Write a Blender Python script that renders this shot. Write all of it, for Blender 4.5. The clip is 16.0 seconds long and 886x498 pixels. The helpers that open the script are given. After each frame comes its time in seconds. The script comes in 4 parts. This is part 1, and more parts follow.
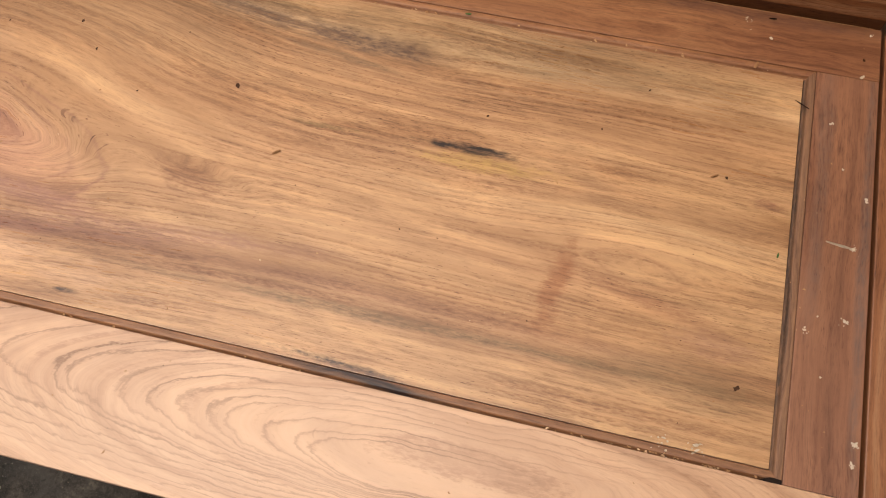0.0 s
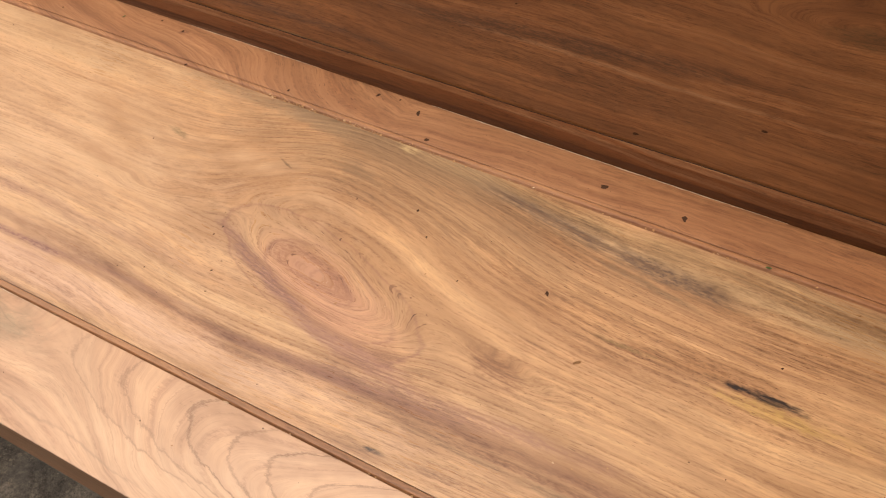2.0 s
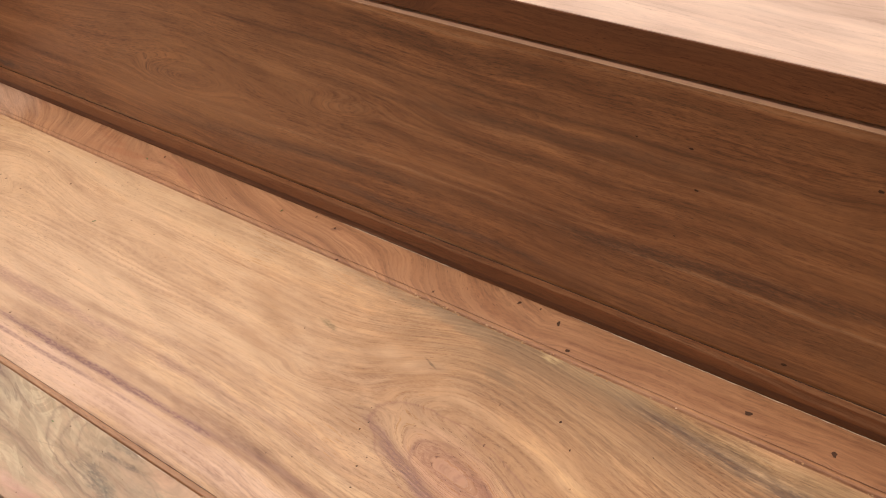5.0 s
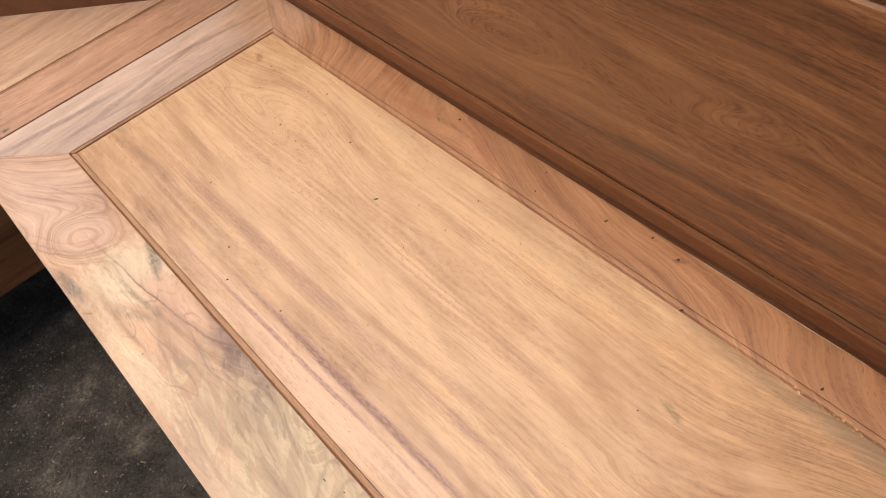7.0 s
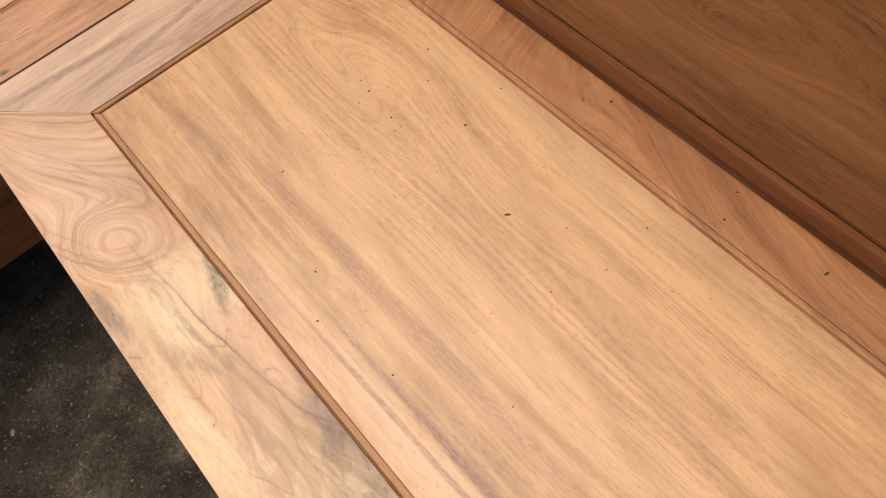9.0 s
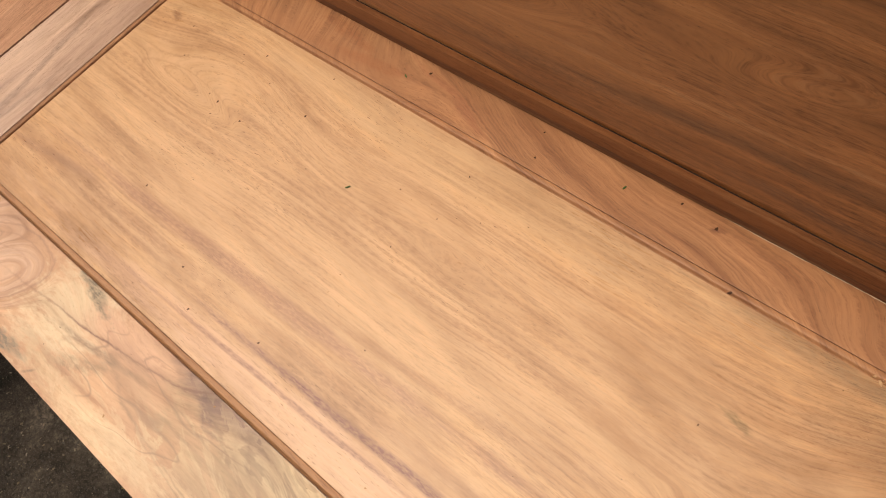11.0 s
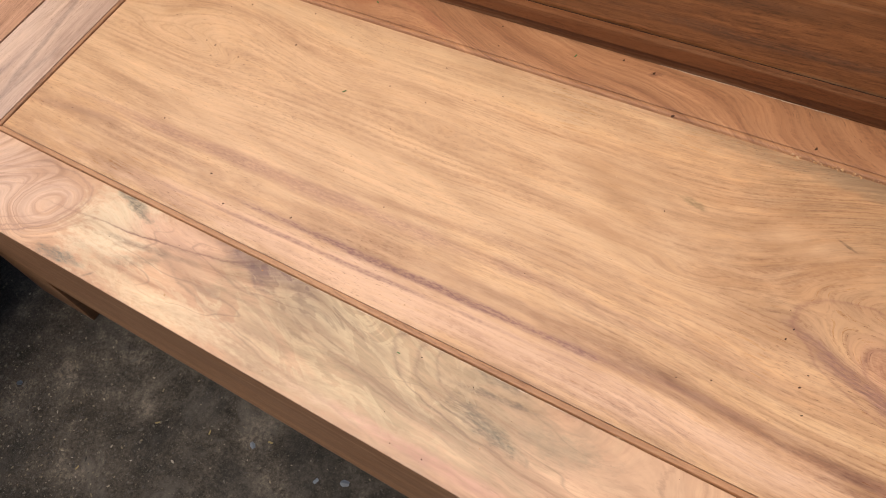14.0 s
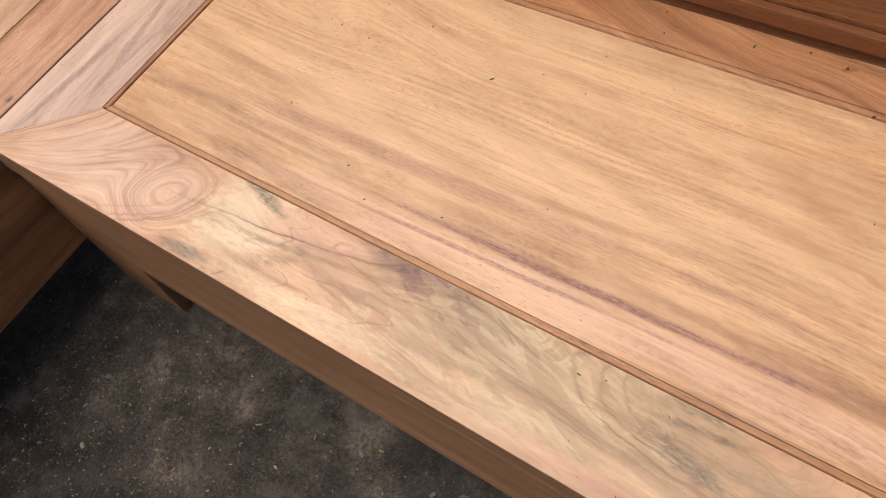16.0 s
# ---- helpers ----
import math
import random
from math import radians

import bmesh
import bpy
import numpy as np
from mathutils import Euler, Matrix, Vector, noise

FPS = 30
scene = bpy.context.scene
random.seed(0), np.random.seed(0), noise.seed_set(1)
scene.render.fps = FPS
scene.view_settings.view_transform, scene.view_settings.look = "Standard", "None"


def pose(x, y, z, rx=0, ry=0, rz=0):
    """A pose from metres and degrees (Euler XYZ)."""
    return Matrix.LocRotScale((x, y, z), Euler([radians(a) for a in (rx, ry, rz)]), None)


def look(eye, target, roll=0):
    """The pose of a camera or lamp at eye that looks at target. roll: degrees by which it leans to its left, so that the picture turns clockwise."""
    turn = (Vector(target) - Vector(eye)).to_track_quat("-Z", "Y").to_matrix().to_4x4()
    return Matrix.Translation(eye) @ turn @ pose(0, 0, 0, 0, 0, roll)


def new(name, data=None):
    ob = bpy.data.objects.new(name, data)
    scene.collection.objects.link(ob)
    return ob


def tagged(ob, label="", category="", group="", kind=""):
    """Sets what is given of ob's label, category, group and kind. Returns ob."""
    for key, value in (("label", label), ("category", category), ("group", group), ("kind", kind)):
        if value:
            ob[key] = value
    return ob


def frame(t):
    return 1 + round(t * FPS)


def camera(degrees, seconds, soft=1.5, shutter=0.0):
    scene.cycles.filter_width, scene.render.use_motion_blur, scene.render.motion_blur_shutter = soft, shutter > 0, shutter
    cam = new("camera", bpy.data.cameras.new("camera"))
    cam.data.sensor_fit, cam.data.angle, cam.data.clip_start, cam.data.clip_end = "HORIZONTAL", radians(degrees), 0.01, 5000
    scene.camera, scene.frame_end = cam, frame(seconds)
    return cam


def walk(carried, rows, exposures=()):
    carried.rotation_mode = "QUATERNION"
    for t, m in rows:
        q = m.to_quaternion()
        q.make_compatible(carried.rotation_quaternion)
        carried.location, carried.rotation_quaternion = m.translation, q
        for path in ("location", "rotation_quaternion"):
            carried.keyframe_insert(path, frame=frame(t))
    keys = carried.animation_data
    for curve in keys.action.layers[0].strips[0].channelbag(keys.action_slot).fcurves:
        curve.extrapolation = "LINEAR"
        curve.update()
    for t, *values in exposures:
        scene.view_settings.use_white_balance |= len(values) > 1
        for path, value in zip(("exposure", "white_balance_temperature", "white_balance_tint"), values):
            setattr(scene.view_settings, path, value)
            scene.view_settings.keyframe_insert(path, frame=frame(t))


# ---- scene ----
cam = camera(57.1, 16.0, soft=1.1)
PATH = [
    (0, (1.884, -0.144, 1.138), (1.647, 0.582, -0.71), -4.8),
    (0.5, (1.839, -0.145, 1.142), (1.597, 0.573, -0.709), -2.6),
    (1, (1.763, -0.184, 1.156), (1.403, 0.59, -0.653), -3.6),
    (1.5, (1.717, -0.191, 1.192), (1.216, 0.642, -0.557), -6.5),
    (2, (1.711, -0.194, 1.234), (1.085, 0.754, -0.412), -7.0),
    (2.5, (1.72, -0.197, 1.267), (1.006, 0.856, -0.276), -6.8),
    (3, (1.748, -0.182, 1.295), (1.015, 1.0, -0.143), -6.3),
    (3.2, (1.761, -0.175, 1.303), (1.031, 1.056, -0.094), -6.0),
    (5.3, (1.538, -0.248, 1.3), (0.616, 0.892, -0.06), -5.5),
    (5.5, (1.483, -0.249, 1.294), (0.541, 0.856, -0.081), -5.7),
    (6, (1.376, -0.257, 1.296), (0.379, 0.737, -0.125), -6.2),
    (6.5, (1.296, -0.179, 1.27), (0.239, 0.671, -0.199), -9.5),
    (7, (1.23, -0.081, 1.252), (0.106, 0.572, -0.268), -14.4),
    (7.5, (1.19, -0.062, 1.256), (0.071, 0.43, -0.328), -17.6),
    (8, (0.996, -0.028, 1.205), (0.047, 0.431, -0.494), -15.9),
    (8.2, (0.906, -0.012, 1.185), (0.016, 0.437, -0.548), -15.0),
    (10.3, (0.839, -0.02, 1.194), (-0.093, 0.488, -0.501), -15.3),
    (10.5, (0.893, 0.015, 1.197), (-0.057, 0.497, -0.496), -19.1),
    (11, (1.04, 0.021, 1.208), (0.146, 0.566, -0.495), -20.8),
    (11.5, (1.171, 0.023, 1.226), (0.377, 0.627, -0.508), -20.6),
    (12, (1.283, -0.014, 1.217), (0.572, 0.654, -0.529), -17.6),
    (12.5, (1.252, -0.065, 1.215), (0.518, 0.603, -0.521), -17.0),
    (13, (1.175, -0.134, 1.243), (0.38, 0.544, -0.463), -19.3),
    (13.5, (1.147, -0.209, 1.25), (0.329, 0.495, -0.434), -20.1),
    (14, (1.144, -0.254, 1.256), (0.334, 0.477, -0.421), -19.3),
    (14.5, (1.126, -0.288, 1.261), (0.327, 0.458, -0.414), -17.7),
    (15, (1.063, -0.316, 1.241), (0.27, 0.419, -0.442), -15.8),
    (15.5, (0.992, -0.302, 1.228), (0.2, 0.418, -0.462), -16.7),
    (16, (0.948, -0.293, 1.224), (0.126, 0.385, -0.469), -19.8),
]
EXPOSURES = [(0, 0.46, 7050, 10), (1.5, 0.50, 7100, 10), (2.5, 0.43, 7350, 10), (3, 0.38, 7350, 10), (5.5, 0.37, 6700, 10), (7, 0.45, 6850, 10), (8, 0.34, 7450, 11), (10.5, 0.23, 7950, 11), (11, 0.23, 8100, 12), (12, 0.00, 8250, 12), (12.5, 0.07, 7900, 11), (13, 0.22, 7500, 10), (14, 0.44, 6850, 10), (15.5, 0.46, 6700, 10), (16, 0.46, 6700, 10)]
walk(cam, [(t, look(eye, target, roll)) for t, eye, target, roll in PATH], EXPOSURES)

# ---- light ----
world = bpy.data.worlds.new("sky")
scene.world = world
world.use_nodes = True
wn = world.node_tree.nodes
sky = wn.new("ShaderNodeTexSky")
sky.sky_type, sky.sun_disc = "NISHITA", False
SUN_ELEVATION, SUN_AZIMUTH = radians(68), radians(-140)      # azimuth from +y towards +x
sky.sun_elevation, sky.sun_rotation = SUN_ELEVATION, SUN_AZIMUTH
sky.air_density, sky.dust_density, sky.ozone_density = 1.0, 4.0, 1.0
wn["Background"].inputs["Strength"].default_value = 0.12
world.node_tree.links.new(sky.outputs[0], wn["Background"].inputs["Color"])

sun = new("sun", bpy.data.lights.new("sun", "SUN"))
sun.data.energy, sun.data.angle, sun.data.color = 1.85, radians(55), (1.0, 0.93, 0.855)
sun_way = Vector((math.sin(SUN_AZIMUTH) * math.cos(SUN_ELEVATION), math.cos(SUN_AZIMUTH) * math.cos(SUN_ELEVATION), math.sin(SUN_ELEVATION)))
sun.matrix_world = look(sun_way * 6, (0, 0, 0))


# ---- materials ----
class Graph:
    """A node material and short calls that add its nodes."""

    def __init__(self, name):
        self.mat = bpy.data.materials.new(name)
        self.mat.use_nodes = True
        self.tree = self.mat.node_tree
        self.shader = self.tree.nodes["Principled BSDF"]

    def put(self, socket, value):
        if isinstance(value, bpy.types.NodeSocket):
            self.tree.links.new(value, socket)
        else:
            socket.default_value = value

    def math(self, op, a, b=0.0, c=0.0):
        n = self.tree.nodes.new("ShaderNodeMath")
        n.operation = op
        for s, v in zip(n.inputs, (a, b, c)):
            self.put(s, v)
        return n.outputs[0]

    def xyz(self, x, y, z):
        n = self.tree.nodes.new("ShaderNodeCombineXYZ")
        for s, v in zip(n.inputs, (x, y, z)):
            self.put(s, v)
        return n.outputs[0]

    def split(self, v):
        n = self.tree.nodes.new("ShaderNodeSeparateXYZ")
        self.put(n.inputs[0], v)
        return n.outputs

    def coords(self):
        return self.tree.nodes.new("ShaderNodeTexCoord").outputs["Object"]

    def noise(self, vector, scale=1.0, detail=2.0, rough=0.5, distortion=0.0):
        n = self.tree.nodes.new("ShaderNodeTexNoise")
        self.put(n.inputs["Vector"], vector)
        for key, v in (("Scale", scale), ("Detail", detail), ("Roughness", rough), ("Distortion", distortion)):
            n.inputs[key].default_value = v
        return n.outputs["Fac"]

    def noise1(self, w, scale, detail=3.0, rough=0.55):
        n = self.tree.nodes.new("ShaderNodeTexNoise")
        n.noise_dimensions = "1D"
        self.put(n.inputs["W"], w)
        for key, v in (("Scale", scale), ("Detail", detail), ("Roughness", rough)):
            n.inputs[key].default_value = v
        return n.outputs["Fac"]

    def span(self, v, a, b, lo=0.0, hi=1.0, kind="LINEAR"):
        n = self.tree.nodes.new("ShaderNodeMapRange")
        n.interpolation_type = kind
        for s, x in zip(n.inputs, (v, a, b, lo, hi)):
            self.put(s, x)
        return n.outputs[0]

    def radius(self, vector, cu, cv, ru, rv, turn, shape=0):
        """Distance from a centre, 1 on the outline. shape 0: an ellipse; 1: a spindle; 2: an arch that runs on straight along +u."""
        n = self.tree.nodes.new("ShaderNodeMapping")
        n.vector_type = "TEXTURE"
        self.put(n.inputs["Vector"], vector)
        n.inputs["Location"].default_value = (cu, cv, 0)
        n.inputs["Rotation"].default_value = (0, 0, radians(turn))
        n.inputs["Scale"].default_value = (ru, rv, 1)
        u, v, _ = self.split(n.outputs[0])
        self.last_u = u
        if shape == 1:
            soft_v = self.math("SQRT", self.math("MULTIPLY_ADD", v, v, 0.06))
            return self.math("MULTIPLY_ADD", self.math("POWER", self.math("ABSOLUTE", u), 1.9), 0.97, soft_v)
        if shape >= 2:
            u = self.math("MINIMUM", u, self.math("MULTIPLY", u, 0.12))
        return self.math("SQRT", self.math("MULTIPLY_ADD", v, v, self.math("MULTIPLY", u, u)))

    def local(self, vector, cu, cv, ru, rv, turn):
        n = self.tree.nodes.new("ShaderNodeMapping")
        n.vector_type = "TEXTURE"
        self.put(n.inputs["Vector"], vector)
        n.inputs["Location"].default_value = (cu, cv, 0)
        n.inputs["Rotation"].default_value = (0, 0, radians(turn))
        n.inputs["Scale"].default_value = (ru, rv, 1)
        return self.split(n.outputs[0])[:2]

    def spread(self, vector, cu, cv, ru, rv, turn, push, steep):
        """Growth lines that part to both sides of a centre: how far they are pushed away from it."""
        u, v = self.local(vector, cu, cv, ru, rv, turn)
        u = self.math("MAXIMUM", u, self.math("MULTIPLY", u, -steep))
        push_v = self.math("MAXIMUM", v, self.math("MULTIPLY", v, 0.2))
        fall = self.math("EXPONENT", self.math("MULTIPLY", self.math("MULTIPLY_ADD", u, u, self.math("MULTIPLY", v, v)), -1.0))
        return self.math("MULTIPLY", self.math("MULTIPLY", push_v, fall), -push * rv)

    def fan(self, vector, cu, cv, reach, bend, turn, lift):
        """Growth lines that spread from one point and bend upwards, gone beyond the reach."""
        u, v = self.local(vector, cu, cv, 1.0, 1.0, turn)
        far = self.math("MULTIPLY_ADD", u, u, self.math("MULTIPLY", v, v))
        angle = self.math("MULTIPLY_ADD", far, -bend, self.math("ARCTAN2", v, u))
        return self.math("MULTIPLY", angle, self.span(far, 0.15 * reach * reach, reach * reach, lift, 0.0, "SMOOTHSTEP"))

    def blend(self, kind, fac, a, b):
        n = self.tree.nodes.new("ShaderNodeMix")
        n.data_type, n.blend_type = "RGBA", kind
        for s, v in zip((n.inputs[0], n.inputs[6], n.inputs[7]), (fac, a, b)):
            self.put(s, (*v, 1) if isinstance(v, tuple) and len(v) == 3 else v)
        return n.outputs[2]

    def ramp(self, fac, stops):
        n = self.tree.nodes.new("ShaderNodeValToRGB")
        e = n.color_ramp.elements
        while len(e) < len(stops):
            e.new(0.5)
        for el, (pos, col) in zip(e, stops):
            el.position, el.color = pos, (*col, 1)
        self.put(n.inputs[0], fac)
        return n.outputs[0]

    def bump(self, height, strength, distance):
        n = self.tree.nodes.new("ShaderNodeBump")
        n.inputs["Strength"].default_value, n.inputs["Distance"].default_value = strength, distance
        self.put(n.inputs["Height"], height)
        self.put(self.shader.inputs["Normal"], n.outputs[0])


def mixed(a, b, f):
    return tuple(x + (y - x) * f for x, y in zip(a, b))


def wood(name, light, dark, second, grain="xy", bands=55.0, contrast=1.0, warp=0.035, wave=0.006, flat=1.0, figures=(), stains=(), veins=(), rings=(),
         lines=0.35, fine=1.2, rough=0.42, seed=0.0, fibre=0.75, calm=None, dirt=0.12, mottle=0.34, spreads=(), fans=(), flames=(), streaks=0.55, tilt=0.0, pores=1.0, stroke=0.03, gloss=0.65):
    """Planed hardwood. grain: the axes along and across the fibres. figures: eyes and arches in the growth rings, as
    (along, across, half length, half width, turn, lift). stains: wood stains and some painted shade, as (along, across,
    half length, half width, turn, colour, strength).
    veins: regions of wandering dark lines. rings: single growth lines, given like stains. calm: (from, to, fibres,
    streaks), a stretch along the grain over which the figure grows plainer, and the factors that are left."""
    g = Graph(name)
    axis = dict(zip("xyz", g.split(g.coords())))
    along, across = axis[grain[0]], axis[grain[1]]
    deep = axis[({"x", "y", "z"} - set(grain)).pop()]
    mul, add, mad = (lambda a, b: g.math("MULTIPLY", a, b)), (lambda a, b: g.math("ADD", a, b)), (lambda a, b, c: g.math("MULTIPLY_ADD", a, b, c))
    mid = lambda v: g.math("SUBTRACT", v, 0.5)
    drift = g.noise(g.xyz(mul(along, 1.6), mad(across, 3.2, seed), mul(deep, 3.0)), 1.0, 2.0, 0.5)
    ripple = g.noise(g.xyz(mul(along, 9.0), mad(across, 15.0, seed), mul(deep, 12.0)), 1.0, 3.0, 0.55)
    shake = mad(mid(ripple), 2 * wave, across)
    spot = g.xyz(mad(mid(ripple), 0.03, along), mad(mid(drift), 0.012, shake), 0.0)
    h = mad(mid(drift), 2 * warp, mul(shake, flat))
    h = mad(deep, 0.6, mad(g.math("MINIMUM", along, 1.25), tilt, h) if tilt else h)
    for cu, cv, ru, rv, turn, lift, *shape in figures:
        h = add(h, g.span(g.radius(spot, cu, cv, ru, rv, turn, *shape), 0.0, 1.0, lift, 0.0, "SMOOTHERSTEP"))
    for figure in spreads:
        h = add(h, g.spread(spot, *figure))
    for figure in fans:
        h = add(h, g.fan(spot, *figure))
    h = add(h, 3.7 + seed)
    fray = g.noise(g.xyz(mul(along, 110.0), mul(across, 380.0), mul(deep, 250.0)), 1.0, 3.0, 0.65)
    feather = mad(mid(fray), 0.22 / bands, h)
    broad, ring, thin = g.noise1(feather, bands * 0.35, 2.0, 0.5), g.noise1(feather, bands, 4.0, 0.6), g.noise1(feather, bands * fine, 1.0, 0.5)
    tone = mad(mid(add(mul(broad, 0.5), mul(ring, 0.5))), contrast * 1.7, 0.5)
    colour = g.ramp(tone, ((0.14, dark), (0.42, mixed(dark, light, 0.62)), (0.62, light), (0.9, mixed(light, (0.8, 0.62, 0.4), 0.22))))
    patch = g.noise(g.xyz(mul(along, 2.2), mad(across, 9.0, 7 + seed), mul(deep, 6.0)), 1.0, 3.0, 0.6)
    colour = g.blend("MIX", g.span(patch, 0.42, 0.68, 0.0, 0.75), colour, second)
    cloud = g.noise(g.xyz(mad(across, 16.0, mul(along, 8.0)), mul(h, 26.0), mad(deep, 12.0, 5 + seed)), 1.0, 4.0, 0.55, 0.2)
    colour = g.blend("MULTIPLY", mottle, colour, g.ramp(cloud, ((0.30, (0.70, 0.62, 0.55)), (0.50, (1.0, 0.99, 0.98)), (0.70, (1.26, 1.27, 1.24)))))
    ragged = g.noise(g.xyz(mul(along, 13.0), mul(h, 48.0), mul(deep, 20.0)), 1.0, 5.0, 0.65)
    hair = g.noise(g.xyz(mul(along, 26.0), mul(h, 330.0), mul(deep, 60.0)), 1.0, 5.0, 0.68)
    speck = g.noise(g.xyz(mul(along, 55.0), mul(across, 130.0), mad(deep, 60.0, seed)), 1.0, 5.0, 0.68)
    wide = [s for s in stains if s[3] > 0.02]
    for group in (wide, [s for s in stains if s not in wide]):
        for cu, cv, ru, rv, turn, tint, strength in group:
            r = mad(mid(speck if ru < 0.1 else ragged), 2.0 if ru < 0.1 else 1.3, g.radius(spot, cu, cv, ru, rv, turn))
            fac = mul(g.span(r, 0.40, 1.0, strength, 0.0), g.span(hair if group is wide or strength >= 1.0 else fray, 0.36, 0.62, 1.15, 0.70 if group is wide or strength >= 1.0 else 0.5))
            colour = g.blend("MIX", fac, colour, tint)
    for cu, cv, ru, rv, turn, tint, strength in flames:        # tongues of another colour with one sharp edge
        lick = g.noise(g.xyz(mul(along, 9.0), mad(across, 24.0, mad(along, 7.0, 3 * seed)), deep), 1.0, 5.0, 0.6, 1.6)
        fac = mul(g.span(g.radius(spot, cu, cv, ru, rv, turn), 0.55, 1.0, strength, 0.0), g.span(lick, 0.50, 0.53, 0.0, 1.0))
        colour = g.blend("MIX", mul(fac, g.span(lick, 0.53, 0.68, 1.0, 0.15)), colour, tint)
    colour = g.blend("MULTIPLY", mul(mottle, 0.7), colour, g.ramp(cloud, ((0.32, (0.76, 0.70, 0.64)), (0.50, (1, 1, 1)), (0.70, (1.20, 1.20, 1.17)))))
    band = g.noise(g.xyz(mul(along, 4.0), mul(h, 85.0), mad(deep, 30.0, 19 + seed)), 1.0, 4.0, 0.6)
    if calm:
        streaks = g.span(along, calm[0], calm[1], streaks, streaks * calm[3])
    colour = g.blend("MULTIPLY", streaks, colour, g.ramp(band, ((0.28, (0.66, 0.57, 0.52)), (0.44, (0.95, 0.92, 0.89)), (0.56, (1.03, 1.03, 1.02)), (0.72, (1.18, 1.19, 1.17)))))
    ridge = g.math("ABSOLUTE", mid(thin))
    faint = g.span(g.noise(g.xyz(mul(along, 6.0), mul(across, 20.0), mad(deep, 9.0, 3 + seed)), 1.0, 2.0), 0.38, 0.60, 0.12, 1.0)
    if calm:
        lines = g.span(along, calm[0], calm[1], lines, lines * calm[2])
    colour = g.blend("MULTIPLY", mul(mul(g.span(ridge, 0.0, stroke, lines, 0.0), faint), g.span(fray, 0.40, 0.60, 0.35, 1.1)), colour, (0.42, 0.27, 0.20))
    for cu, cv, ru, rv, turn, tint, strength, *shape in rings:
        loose = {1: 1.4, 3: 0.42}.get(shape[0] if shape else 0, 1.0)
        r = mad(mid(fray), 0.0035 * max(loose, 0.7) / rv, mad(mid(ragged), 0.012 * max(loose, 0.8) / rv, mad(mid(drift), 0.02 * max(loose, 1.0) / rv, g.radius(spot, cu, cv, ru, rv, turn, *shape))))
        edge = g.math("SUBTRACT", r, 1.0)
        if shape in ([2], [3]):                            # arches fade out along their legs
            strength = g.span(g.last_u, 0.2, 1.7, strength, 0.0)
        colour = g.blend("MIX", mul(mul(g.span(edge, -min(0.02 / rv, 0.22 * loose), 0.0, 0.0, 0.30), strength), g.span(edge, 0.0, 0.0006 / rv, 1.0, 0.0)), colour, mixed(tint, light, 0.4))
        colour = g.blend("MIX", mul(mul(g.span(g.math("ABSOLUTE", edge), 0.0, 0.0019 * loose / rv, 1.0 / max(loose, 1.0), 0.0), strength), g.span(faint, 0.12, 1.0, 0.45, 1.0)), colour, tint)
    strand = fibre if calm is None else g.span(along, calm[0], calm[1], fibre, fibre * calm[2])
    plain_spots = g.noise(g.xyz(mul(along, 4.5), mad(across, 13.0, 51 + seed), mul(deep, 9.0)), 1.0, 4.0, 0.6)
    strand = mul(g.span(plain_spots, 0.36, 0.62, 0.30, 1.15), strand)
    colour = g.blend("MULTIPLY", strand, colour, g.ramp(hair, ((0.28, (0.44, 0.34, 0.28)), (0.48, (0.95, 0.935, 0.92)), (0.72, (1.22, 1.21, 1.18)))))
    dash = g.noise(g.xyz(mul(along, 85.0), mul(h, 900.0), mul(deep, 160.0)), 1.0, 3.0, 0.62)
    colour = g.blend("MULTIPLY", mul(strand, 0.85), colour, g.ramp(dash, ((0.29, (0.40, 0.30, 0.24)), (0.48, (1, 1, 1)), (0.76, (1.14, 1.13, 1.12)))))
    pore = g.noise(g.xyz(mul(along, 110.0), mul(h, 1300.0), mul(deep, 160.0)), 1.0, 1.0, 0.5)
    gate = g.span(g.noise(g.xyz(mul(along, 5.0), mul(across, 14.0), deep), 1.0, 2.0), 0.42, 0.62)
    colour = g.blend("MULTIPLY", mul(g.span(pore, 0.33, 0.25, 0.0, 0.9 * pores), gate), colour, (0.30, 0.19, 0.13))
    if veins:
        wander = g.noise(g.xyz(mul(along, 4.0), mad(across, 17.0, 11 + seed), 0.0), 1.0, 2.0, 0.45)
        line = g.math("ABSOLUTE", mid(wander))
        for cu, cv, ru, rv, turn, tint, strength in veins:
            inside = g.span(g.radius(spot, cu, cv, ru, rv, turn), 0.6, 1.0, strength, 0.0)
            colour = g.blend("MIX", mul(inside, g.span(line, 0.0, 0.008, 0.9, 0.0)), colour, tint)
            colour = g.blend("MIX", mul(inside, g.span(wander, 0.50, 0.60, 0.0, 0.35)), colour, mixed(tint, light, 0.35))
    soil = g.noise(g.xyz(mul(along, 3.0), mad(across, 3.5, 30 + seed), deep), 1.0, 5.0, 0.65)
    colour = g.blend("MULTIPLY", g.span(soil, 0.52, 0.75, 0.0, dirt * 2), colour, (0.55, 0.47, 0.42))
    g.put(g.shader.inputs["Base Color"], colour)
    g.put(g.shader.inputs["Roughness"], g.span(add(hair, soil), 0.7, 1.3, rough + 0.04, rough - 0.10))
    g.shader.inputs["Specular IOR Level"].default_value = gloss
    g.bump(add(mul(hair, 0.6), mul(pore, 0.4)), 0.16, 0.0006)
    return g.mat


